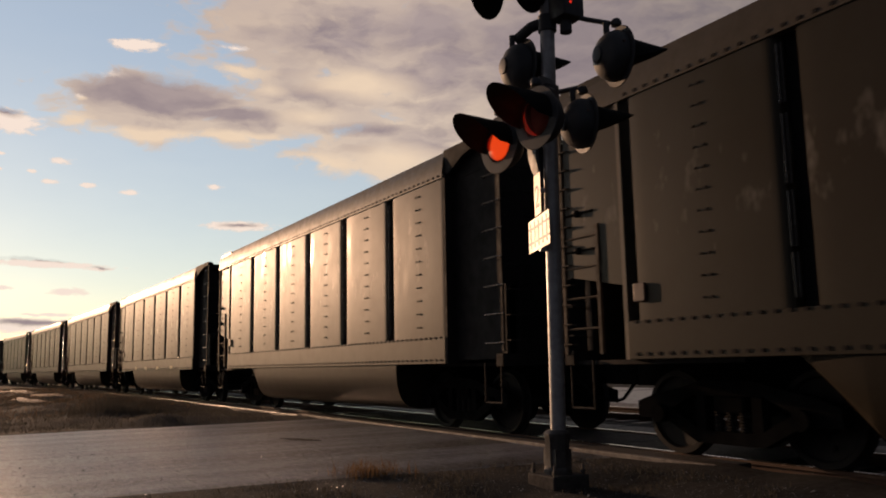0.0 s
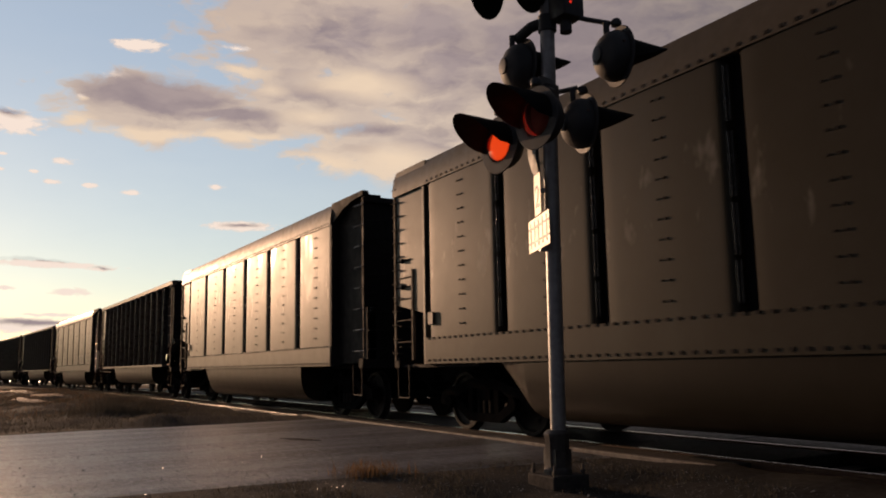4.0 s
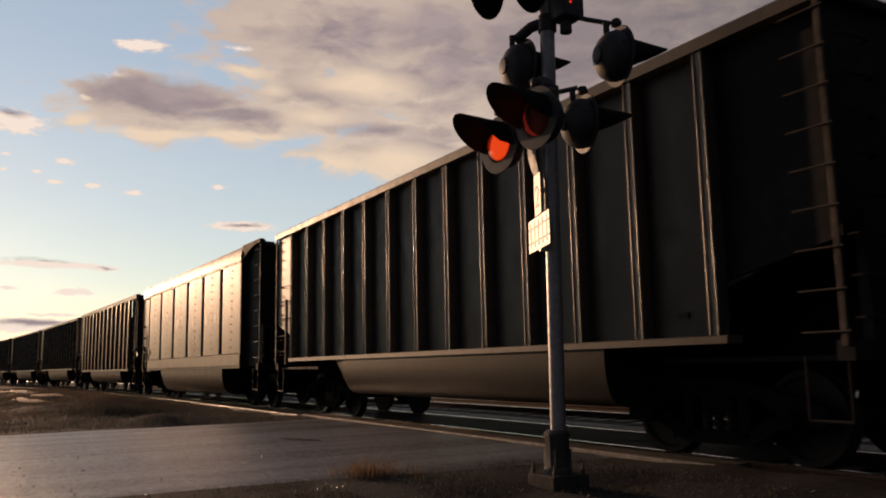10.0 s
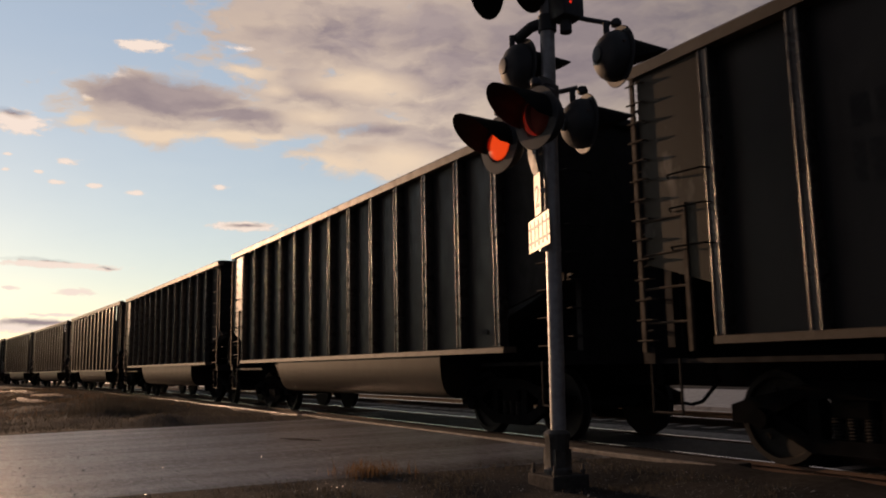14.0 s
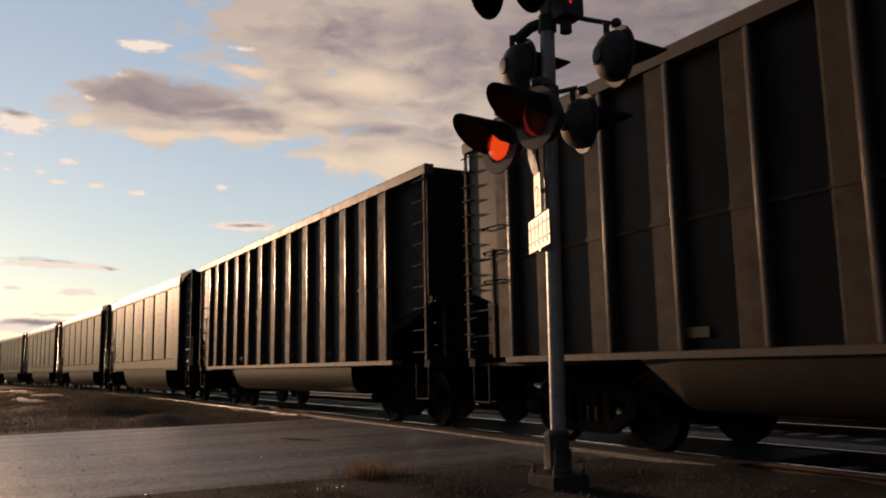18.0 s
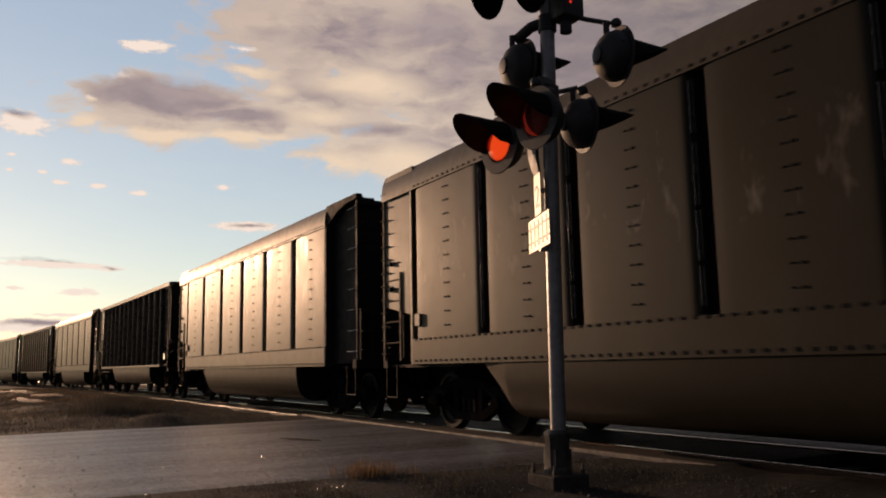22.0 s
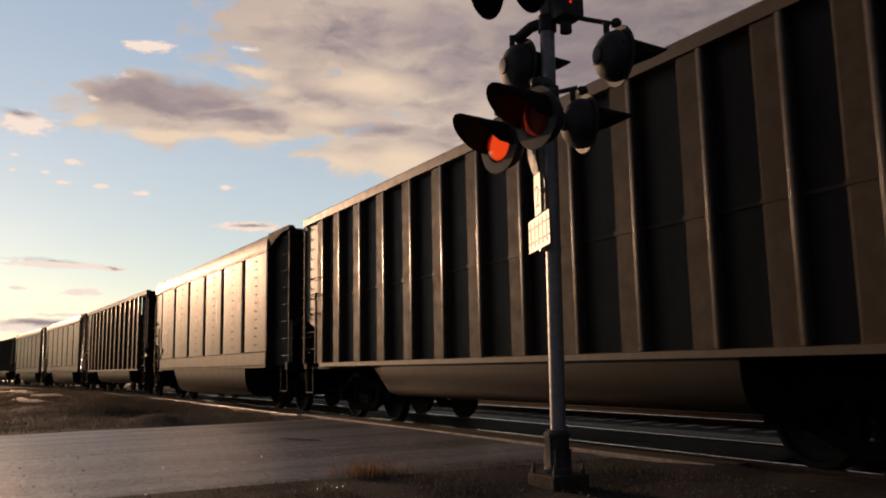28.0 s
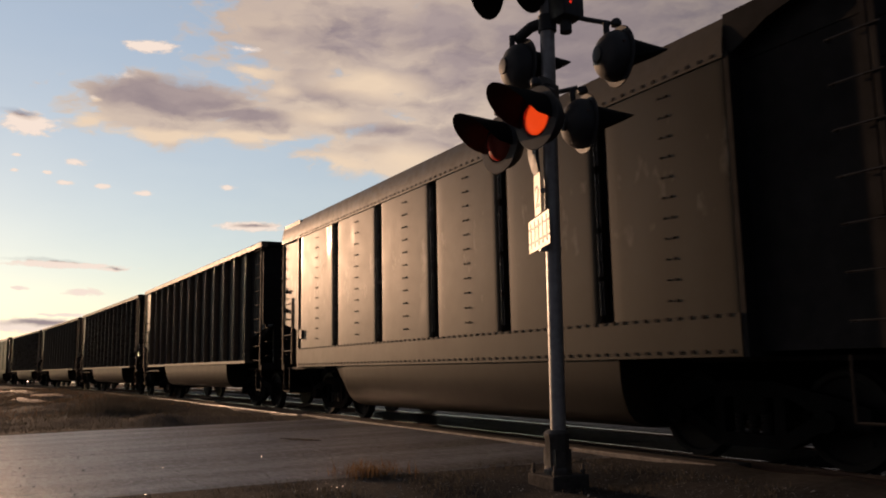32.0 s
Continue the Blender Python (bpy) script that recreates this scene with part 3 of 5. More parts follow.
def build_truck(car, x):
    bm = bmesh.new()
    box(bm, (-0.2, -1.05, 0.48), (0.2, 1.05, 0.74), 0.03)
    tube(bm, (0, 0, 0.7), (0, 0, 0.95), 0.2, 14)
    truck = part("truck", bm, DARK, car, "sooty cast steel four-wheel truck", at=pose(x, 0, 0))
    for y in (1.0, -1.0):
        bm = bmesh.new()
        side_frame(bm, y)
        part("side_frame", bm, DARK, truck)
    bm = bmesh.new()
    coil = []
    for i in range(15):
        coil.append((0.058 if i % 2 else 0.042, 0.3 + 0.2 * i / 14))
    lathe(bm, coil, 10, "z")
    spring = part("spring", bm, WHEEL, truck, "worn coil spring", at=pose(-0.16, 1.0, 0))
    for sx, sy in ((0, 1.0), (0.16, 1.0)):
        share(spring, truck, pose(sx, sy, 0))
    bm = bmesh.new()
    for y in (GAUGE_OFF, -GAUGE_OFF):
        k = 1 if y > 0 else -1
        lathe(bm, [(0.10, y - k * 0.09), (0.13, y - k * 0.06), (0.36, y - k * 0.045), (0.49, y - k * 0.055), (0.49, y - k * 0.035), (0.462, y - k * 0.02), (0.455, y + k * 0.075), (0.40, y + k * 0.075), (0.38, y + k * 0.03), (0.16, y + k * 0.015), (0.13, y + k * 0.07), (0.08, y + k * 0.075)], 28, "y")
    tube(bm, (0, -1.0, 0), (0, 1.0, 0), 0.085, 12)
    for i in range(3):
        t = i * 2 * math.pi / 3
        tube(bm, (0.27 * math.cos(t), 0.76, 0.27 * math.sin(t)), (0.27 * math.cos(t), 0.80, 0.27 * math.sin(t)), 0.035, 6)
    ws = part("wheelset", bm, WHEEL, truck, "worn steel wheels on one axle", smooth=40, at=pose(-0.9, 0, 0.457))
    share(ws, truck, pose(0.9, 0, 0.457))
    tagged(truck.children[-1], "worn steel wheels on one axle")
    return truck


def ladder(car, x, y, z0, z1, n, out, label, material=LADDER, reach=0.36, rung_material=None):
    """A corner stile with rungs that reach inwards along the side; the rungs are pieces."""
    bm = bmesh.new()
    box(bm, (x - 0.03, y + out - 0.02, z0), (x + 0.03, y + out + 0.012, z1), 0.006)
    lad = part("ladder", bm, material, car, label)
    bm = bmesh.new()
    pipe(bm, [(0.07 if reach > 0 else -0.07, 0.012, 0), (-reach, 0.012, 0), (-reach, -0.06, 0)], 0.010, 6)
    rung = part("rung", bm, rung_material or material, lad, at=pose(x, y + out + 0.012, z0 + 0.12))
    for i in range(1, n):
        share(rung, lad, pose(x, y + out + 0.012, z0 + 0.12 + (z1 - z0 - 0.2) * i / (n - 1)))
    return lad


def tub(car, x0, x1, top, low, half, label, square, material=TAN_TUB):
    """Rounded drop belly between the trucks with sloping ends."""
    bm = bmesh.new()
    secs = []
    for x, k in ((x0, 0.0), (x0 - 0.03, 0.12), (x0 - 0.58, 0.97), (x0 - 0.64, 1.0), (x1 - 0.10, 1.0), (x1 - 0.06, 0.98), (x1 + 0.02, 0.12), (x1, 0.0)):
        ring = []
        for i in range(17):
            a = math.pi * i / 16
            y = half * math.copysign(abs(math.cos(a)) ** square, math.cos(a))
            z = top - (top - low) * max(k, 0.02) * math.sin(a) ** 0.8
            ring.append(bm.verts.new((x, y * (0.97 + 0.03 * k), z)))
        secs.append(ring)
    for a, b in zip(secs, secs[1:]):
        for i in range(16):
            bm.faces.new((a[i], a[i + 1], b[i + 1], b[i]))
    bm.faces.new(secs[0])
    bm.faces.new(secs[-1][::-1])
    for a, b in zip(secs, secs[1:]):
        bm.faces.new((a[0], b[0], b[16], a[16]))
    return part("tub", bm, material, car, label, smooth=24)


def common_parts(car, end_mat):
    """What every car has: underframe, slope sheets, end walls, couplers, trucks, steps, brake gear."""
    bm = bmesh.new()
    box(bm, (-BODY - 0.25, -0.2, 0.72), (0.25, 0.2, 1.08))
    part("centre_sill", bm, DARK, car)
    for end, sgn in ((0.0, 1), (-BODY, -1)):
        bm = bmesh.new()
        xe = end - sgn * 0.10
        # vertical upper end wall, then the slope sheet down to the tub
        box(bm, (min(xe, xe - sgn * 0.06), -HALF + 0.08, 2.15), (max(xe, xe - sgn * 0.06), HALF - 0.08, 4.24))
        box(bm, (min(end, xe), -HALF + 0.05, 4.16), (max(end, xe), HALF - 0.05, 4.27), 0.02)
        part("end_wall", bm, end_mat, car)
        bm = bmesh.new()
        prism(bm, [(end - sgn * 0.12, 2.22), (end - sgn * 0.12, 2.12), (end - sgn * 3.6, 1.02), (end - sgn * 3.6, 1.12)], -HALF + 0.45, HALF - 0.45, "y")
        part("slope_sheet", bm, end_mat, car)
        bm = bmesh.new()
        box(bm, (min(end, end - sgn * 0.16), -HALF + 0.02, 1.0), (max(end, end - sgn * 0.16), HALF - 0.02, 1.17))
        for y in (HALF - 0.4, -HALF + 0.4):
            box(bm, (end - 0.05 - sgn * 0.08, y - 0.05, 1.1), (end + 0.05 - sgn * 0.08, y + 0.05, 2.3))
        box(bm, (min(end - sgn * 0.11, end - sgn * 0.14), -1.5, 1.1), (max(end - sgn * 0.11, end - sgn * 0.14), 1.12, 2.2))
        part("end_frame", bm, end_mat, car)
        bm = bmesh.new()
        tube(bm, (end - sgn * 0.2, 0, 0.86), (end + sgn * 0.42, 0, 0.86), 0.09, 10)
        box(bm, (min(end + sgn * 0.38, end + sgn * 0.72), -0.14, 0.72), (max(end + sgn * 0.38, end + sgn * 0.72), 0.1, 1.0), 0.04)
        pipe(bm, [(end + sgn * 0.1, 0.35, 0.8), (end + sgn * 0.4, 0.32, 0.55), (end + sgn * 0.68, 0.2, 0.5)], 0.022, 6)
        part("coupler", bm, DARK, car, "grimy knuckle coupler with an air hose", smooth=40)
        bm = bmesh.new()
        y = HALF - 0.05
        pipe(bm, [(end - sgn * 0.08, y, 1.05), (end - sgn * 0.08, y, 0.5), (end - sgn * 0.48, y, 0.5), (end - sgn * 0.48, y, 1.05)], 0.016, 6)
        part("step", bm, END, car, "bent steel stirrup step")
        # crosswise grab irons and a ladder on the end wall
        bm = bmesh.new()
        pipe(bm, [(-sgn * 0.04, 0.21, 0), (sgn * 0.05, 0.21, 0), (sgn * 0.05, -0.21, 0), (-sgn * 0.04, -0.21, 0)], 0.013, 5)
        grab = part("grab_iron", bm, END, car, at=pose(end, HALF - 0.35, 1.35))
        for i in range(1, 8):
            share(grab, car, pose(end, HALF - 0.35, 1.35 + 0.35 * i))
    for end, sgn in ((0.0, 1), (-BODY, -1)):
        bm = bmesh.new()
        prism(bm, [(end - sgn * 0.12, 1.03), (end - sgn * 0.12, 2.14), (end - sgn * 0.72, 1.95), (end - sgn * 0.72, 1.45), (end - sgn * 1.02, 1.42), (end - sgn * 1.02, 1.85), (end - sgn * 3.6, 1.06), (end - sgn * 3.6, 1.03)], -0.06, 0.06, "y")
        for y in (0.62, -0.62):
            prism(bm, [(end - sgn * 0.16, 1.03), (end - sgn * 0.16, 2.14), (end - sgn * 3.55, 1.07), (end - sgn * 3.55, 1.03)], y - 0.02, y + 0.02, "y")
        part("bolster_web", bm, DARK, car)
    bm = bmesh.new()
    lathe(bm, [(0.25, 0.0), (0.27, 0.02), (0.25, 0.04), (0.22, 0.02)], 20, "x", close=False)
    for i in range(3):
        t = 2 * math.pi * i / 3
        tube(bm, (0.02, 0, 0), (0.02, 0.24 * math.cos(t), 0.24 * math.sin(t)), 0.014, 5)
    part("brake_wheel", bm, DARK, car, at=pose(-BODY - 0.12, -0.75, 2.75))
    bm = bmesh.new()
    tube(bm, (-1.9, 0.85, 1.32), (-1.35, 0.85, 1.32), 0.17, 14)
    box(bm, (-1.3, 0.75, 1.18), (-1.12, 0.98, 1.42), 0.02)
    part("brake_cylinder", bm, DARK, car)
    for lo, hi in ((-2.6, -0.15), (-BODY + 0.15, -BODY + 2.6)):
        bm = bmesh.new()
        box(bm, (lo, -1.52 if lo > -5 else -1.1, 1.0), (hi, 1.52 if lo > -5 else 1.1, 1.05))
        part("end_deck", bm, end_mat, car)
    build_truck(car, -1.95)
    build_truck(car, -BODY + 1.95)


def side_pair(name, build, material, car, label="", smooth=None):
    """The same piece on both long sides."""
    for k in (1, -1):
        bm = bmesh.new()
        build(bm, k)
        part(name, bm, material, car, label, smooth)


def low_rungs(car):
    """The inner stile and wide foot rungs in the open bay at the far end."""
    bm = bmesh.new()
    box(bm, (-0.70, HALF - 0.05, 1.12), (-0.65, HALF - 0.01, 2.62))
    stile = part("foot_ladder", bm, LADDER, car)
    bm = bmesh.new()
    tube(bm, (-0.68, HALF - 0.03, 0), (-0.05, HALF - 0.03, 0), 0.014, 6)
    rung = part("rung", bm, LADDER, stile, at=pose(0, 0, 1.42))
    share(rung, stile, pose(0, 0, 1.78))
    share(rung, stile, pose(0, 0, 2.14))
    share(rung, stile, pose(0, 0, 2.5))


def smooth_car():
    car = holder("coal_car", "tan smooth-sided steel coal car with dark slots and a rounded belly", "coal car", "cars of the coal train")
    edges = [-1.15, -3.35, -5.38, -7.40, -9.36, -11.39, -13.3]
    slot = 0.12

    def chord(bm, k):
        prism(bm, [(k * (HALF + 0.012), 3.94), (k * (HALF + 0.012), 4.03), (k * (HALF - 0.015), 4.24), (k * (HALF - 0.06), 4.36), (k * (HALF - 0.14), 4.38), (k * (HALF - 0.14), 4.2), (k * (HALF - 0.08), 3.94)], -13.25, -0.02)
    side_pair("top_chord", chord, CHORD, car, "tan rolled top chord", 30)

    def gusset(bm, k):
        prism(bm, [(-13.25, 3.94), (-13.45, 4.02), (-13.75, 4.16), (-14.2, 4.26), (-BODY, 4.29), (-BODY, 4.38), (-13.25, 4.38)], k * (HALF - 0.15), k * (HALF - 0.03), "y")
    side_pair("corner_gusset", gusset, END, car, "dark curved corner gusset")

    def sill(bm, k):
        box(bm, (-13.25, min(k * (HALF - 0.06), k * (HALF + 0.01)), 1.05), (-1.15, max(k * (HALF - 0.06), k * (HALF + 0.01)), 1.46), 0.006)
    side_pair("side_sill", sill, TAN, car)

    # dark sheet behind the slots, the shadow in them put into its colour
    def liner(bm, k):
        box(bm, (-13.2, min(k * (HALF - 0.2), k * (HALF - 0.16)), 1.05), (-1.2, max(k * (HALF - 0.2), k * (HALF - 0.16)), 4.0))
    side_pair("liner", liner, END, car)
    for a, b in zip(edges, edges[1:]):
        xa = a - (slot if a != edges[0] else 0.17)
        xb = b + (slot if b != edges[-1] else 0.0)

        def panel(bm, k, xa=xa, xb=xb):
            soft = [(0.0, -0.16), (0.0, -0.05), (0.006, -0.03), (0.02, -0.013), (0.045, -0.005), (0.09, -0.001), (0.15, 0.0)]
            section = [(xa, -0.16), (xa, -0.010), (xa - 0.004, -0.006), (xa - 0.06, -0.003), (xa - 0.2, 0.0), ((xa + xb) / 2, 0.0014)]
            section += [(xb + d, o) for d, o in soft[::-1]]
            cols = []
            for x, o in section:
                cols.append([bm.verts.new((x, k * (HALF - 0.004 + o * (1 if o < 0 else 0.5 + math.sin(math.pi * j / 5))), 1.455 + (3.945 - 1.455) * j / 5)) for j in range(6)])
            for p, q in zip(cols, cols[1:]):
                for j in range(5):
                    bm.faces.new((p[j], q[j], q[j + 1], p[j + 1]))
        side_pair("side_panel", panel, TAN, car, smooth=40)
        if b != edges[-1]:
            for dx, dy, r in ((0.012, 0.03, 0.014), (0.046, 0.045, 0.011)):
                bm = bmesh.new()
                for z0, z1 in ((1.55, 1.95), (2.0, 2.5), (2.56, 3.2), (3.3, 3.86)):
                    tube(bm, (xb - dx, HALF - dy, z0), (xb - dx, HALF - dy, z1), r, 8)
                part("slot_bead", bm, BEAD, car, "glossy black bead along the slot", smooth=50)
        mid = (xa + xb) / 2
        bm = bmesh.new()
        for i in range(11):
            z = 1.62 + 0.215 * i
            for dx in (-0.075, 0.03):
                box(bm, (mid + dx, HALF - 0.002, z + (0.006 if dx > 0 else 0)), (mid + dx + 0.035, HALF + 0.007, z + 0.026))
        part("fastener_strip", bm, END, car, "paired dark fasteners up the panel")["kind"] = "stuff"
    bm = bmesh.new()
    x = -1.3
    while x > -13.2:
        for z in (1.09, 1.43, 3.97):
            box(bm, (x, HALF + 0.008, z), (x + 0.045, HALF + 0.018, z + 0.034))
        x -= 0.16
    part("rivet_strip", bm, END, car, "rows of dark rivets")["kind"] = "stuff"
    # end bays: tan far-end sheet behind the ladder, near-end sheet coloured dark for its shade
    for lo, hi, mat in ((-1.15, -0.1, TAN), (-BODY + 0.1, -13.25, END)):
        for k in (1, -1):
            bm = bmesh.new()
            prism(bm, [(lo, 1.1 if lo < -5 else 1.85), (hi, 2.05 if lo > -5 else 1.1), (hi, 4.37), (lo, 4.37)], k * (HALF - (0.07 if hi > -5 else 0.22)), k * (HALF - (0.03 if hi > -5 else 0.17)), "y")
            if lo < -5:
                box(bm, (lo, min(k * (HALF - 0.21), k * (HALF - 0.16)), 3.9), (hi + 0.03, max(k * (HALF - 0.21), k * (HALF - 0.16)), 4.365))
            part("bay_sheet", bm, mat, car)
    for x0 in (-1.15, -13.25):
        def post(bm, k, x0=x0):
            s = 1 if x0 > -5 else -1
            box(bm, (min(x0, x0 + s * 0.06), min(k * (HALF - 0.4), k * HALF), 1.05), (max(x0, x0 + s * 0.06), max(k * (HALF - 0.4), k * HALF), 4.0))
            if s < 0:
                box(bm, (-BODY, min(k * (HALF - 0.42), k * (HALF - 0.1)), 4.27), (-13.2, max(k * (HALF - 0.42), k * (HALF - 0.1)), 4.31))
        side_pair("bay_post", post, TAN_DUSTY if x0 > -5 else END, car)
    ladder(car, -0.05, HALF - 0.12, 1.12, 4.15, 13, 0.1, "dusty tan side ladder", LADDER, 0.13)
    bm = bmesh.new()
    box(bm, (-0.62, HALF - 0.05, 0), (-0.06, HALF - 0.015, 0.025), 0.006)
    box(bm, (-0.36, HALF - 0.05, -0.03), (-0.31, HALF + 0.01, 0.05), 0.008)
    latch = part("bracket", bm, DARK, car, "dark steel bracket", at=pose(0, 0, 2.78))
    share(latch, car, pose(0, 0, 2.33))
    low_rungs(car)
    ladder(car, -BODY + 0.03, HALF - 0.16, 1.2, 4.2, 8, 0.1, "side ladder toned dark like its shaded bay, with glossy black rungs", END, -0.42, RIB)
    bm = bmesh.new()
    box(bm, (-1.45, HALF, 1.66), (-1.28, HALF + 0.03, 1.86), 0.01)
    part("placard_frame", bm, RED_BOX, car, "small dull red placard frame")
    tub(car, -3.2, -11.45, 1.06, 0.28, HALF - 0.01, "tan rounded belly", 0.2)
    common_parts(car, END)
    return car


RIB_X = [-1.06 - 1.023 * i for i in range(13)]
BROAD_X = [-1.15, -2.05, -3.07, -4.12, -5.17, -6.22, -7.28, -8.34, -9.42, -10.47, -11.5, -12.44, -13.27]


def ribbed_car(kind):
    if kind == "thin":
        car = holder("coal_car", "black coal car with thin upright ribs and a tan rounded belly", "coal car", "cars of the coal train")
        chord_lo, chord_hi, sill_lo, sill_hi = 4.12, 4.26, 1.18, 1.26
    else:
        car = holder("coal_car", "dark coal car with broad dusty tan ribs and a tan belly", "coal car", "cars of the coal train")
        chord_lo, chord_hi, sill_lo, sill_hi = 4.14, 4.31, 1.05, 1.13
    xs = RIB_X if kind == "thin" else BROAD_X

    def chord(bm, k):
        prism(bm, [(k * (HALF - 0.14), chord_lo), (k * (HALF + 0.02), chord_lo), (k * (HALF + 0.03), chord_hi - 0.03), (k * (HALF + 0.0), chord_hi), (k * (HALF - 0.16), chord_hi)], -BODY, 0.0)
    side_pair("top_chord", chord, TAN_DUSTY, car, "dusty tan top chord")

    def sill(bm, k):
        prism(bm, [(k * (HALF - 0.2), sill_lo), (k * (HALF + 0.02), sill_lo), (k * (HALF + 0.02), sill_hi - 0.01), (k * (HALF - 0.01), sill_hi), (k * (HALF - 0.2), sill_hi)], -13.5, -1.0)
    side_pair("side_sill", sill, TAN_DUSTY, car, "dusty tan side sill")
    depth = 0.15 if kind == "thin" else 0.11
    for a, b in zip(xs, xs[1:]):
        def plate(bm, k, a=a, b=b):
            n = 4
            cols = []
            for i in range(n + 1):
                u = i / n
                cols.append([bm.verts.new((a + (b - a) * u, k * (HALF - depth + 0.012 * math.sin(math.pi * u) * math.sin(math.pi * j / 4)), sill_hi - 0.02 + (chord_lo + 0.02 - sill_hi + 0.02) * j / 4)) for j in range(5)])
            for p, q in zip(cols, cols[1:]):
                for j in range(4):
                    bm.faces.new((p[j], q[j], q[j + 1], p[j + 1]))
        side_pair("side_plate", plate, BLACK if kind == "thin" else BROWN_PLATE, car, smooth=40)
    if kind == "broad":
        def seam(bm, k):
            box(bm, (xs[-1], min(k * (HALF - depth), k * (HALF - depth + 0.025)), 2.43), (xs[0], max(k * (HALF - depth), k * (HALF - depth + 0.025)), 2.47), 0.006)
        side_pair("seam", seam, BROAD_RIB, car, "worn plate seam")
    for x in xs:
        def rib(bm, k, x=x):
            o, i = k * HALF, k * (HALF - depth)
            if kind == "thin":
                w, r = 0.066, 0.016
                bead = [(r * math.cos(radians(a)), k * r * math.sin(radians(a))) for a in (180, 150, 120, 90, 60, 30, 0)]
                outline = [(x - w, i)] + [(x - w + r + u, o - k * r + v) for u, v in bead] + [(x + w - r + u, o - k * r + v) for u, v in bead] + [(x + w, i)]
                prism(bm, outline, sill_hi - 0.01, chord_lo + 0.01, "z")
            else:
                e, f = x, x + 0.33
                for z0, z1 in ((sill_hi - 0.01, 2.43), (2.47, chord_lo + 0.01)):
                    prism(bm, [(e - 0.02, i), (e, o - k * 0.015), (e + 0.015, o), (f - 0.02, o), (f, o - k * 0.02), (f + 0.02, i)], z0, z1, "z")
                box(bm, (e - 0.01, min(i, o + k * 0.006), 2.425), (f + 0.01, max(i, o + k * 0.006), 2.475))
        if kind == "broad":
            def flange(bm, k, x=x):
                box(bm, (x - 0.035, min(k * (HALF - 0.03), k * (HALF + 0.018)), sill_hi), (x + 0.03, max(k * (HALF - 0.03), k * (HALF + 0.018)), chord_lo), 0.010)
            side_pair("flange", flange, FLANGE, car, "shiny pale rib flange, edge glint in its colour", 60)
        side_pair("rib", rib, RIB if kind == "thin" else BROAD_RIB, car, "" if kind == "thin" else "broad dusty tan rib", 48 if kind == "thin" else None)
    # far-end sheet tan, near-end sheet in the dark tone that holds its shade
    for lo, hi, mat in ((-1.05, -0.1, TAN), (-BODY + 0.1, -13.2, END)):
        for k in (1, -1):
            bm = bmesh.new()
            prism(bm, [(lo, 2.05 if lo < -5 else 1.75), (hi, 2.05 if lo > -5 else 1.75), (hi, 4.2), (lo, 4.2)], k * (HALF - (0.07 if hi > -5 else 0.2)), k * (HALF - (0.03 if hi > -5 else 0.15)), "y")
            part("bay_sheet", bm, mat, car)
    ladder(car, -0.05, HALF - 0.1, 1.12, chord_lo, 14, 0.1, "dusty tan side ladder", LADDER, 0.15)
    low_rungs(car)
    ladder(car, -BODY + 0.06, HALF - 0.1, 1.12, chord_lo, 9, 0.1, "dusty tan side ladder", LADDER, -0.38)
    bm = bmesh.new()
    pipe(bm, [(-1.05, HALF - 0.02, 0), (-1.0, HALF + 0.05, 0.01), (-0.55, HALF + 0.05, 0.02), (-0.5, HALF - 0.02, 0)], 0.011, 5)
    rail = part("handrail", bm, DARK, car, at=pose(0, 0, 2.15))
    share(rail, car, pose(0, 0, 2.55))
    share(rail, car, pose(0, 0, 2.9))
    if kind == "thin":
        bm = bmesh.new()
        box(bm, (-12.9, HALF - depth + 0.014, 1.45), (-12.75, HALF - depth + 0.022, 1.52))
        part("label_plate", bm, GREY_DARK, car, "small pale label plate")
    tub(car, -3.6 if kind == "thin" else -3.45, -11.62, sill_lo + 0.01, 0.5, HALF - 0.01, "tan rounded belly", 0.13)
    common_parts(car, END)
    return car


# order of the train: s smooth tan, t thin ribs, b broad ribs; the first is the one that has already passed
ORDER = "ss" + "sssss" + "t" + "s" + "ttt" + "s" + "b" + "ttt" + "bbb" + "ssss" + "t" + "s" + "b" + "s" + "b" + "s" + "b" + "ss" + "tttt" + "s" + "tt" + "s"
FIRST = -2


# slack in the couplers, car by car
SLACK = {11: 0.1, 16: 0.14, 21: -0.15, 23: -0.15, 26: 0.3, 28: 0.24, 30: -0.15}


def far_end(i, t):
    """Place along the track of the far end of car i at t seconds."""
    return SLACK.get(i, 0.0) - PITCH_CAR * t + 23.9505 + 1.203393 * t - 0.0094495 * t ** 2 - 0.0000578 * t ** 3 + PITCH_CAR * i


def car_pose(i, t):
    p, a = line(far_end(i, t) + MID)
    return Matrix.Translation(p) @ Matrix.Rotation(a, 4, "Z") @ Matrix.Translation((-MID, 0, 0))


MASTERS = {"s": smooth_car(), "t": ribbed_car("thin"), "b": ribbed_car("broad")}
CARS = []
used = set()
for n_car, kind_car in enumerate(ORDER):
    i_car = FIRST + n_car
    if kind_car in used:
        CARS.append((i_car, copy_thing(MASTERS[kind_car], car_pose(i_car, 0.0))))
    else:
        used.add(kind_car)
        MASTERS[kind_car].matrix_basis = car_pose(i_car, 0.0)
        CARS.append((i_car, MASTERS[kind_car]))


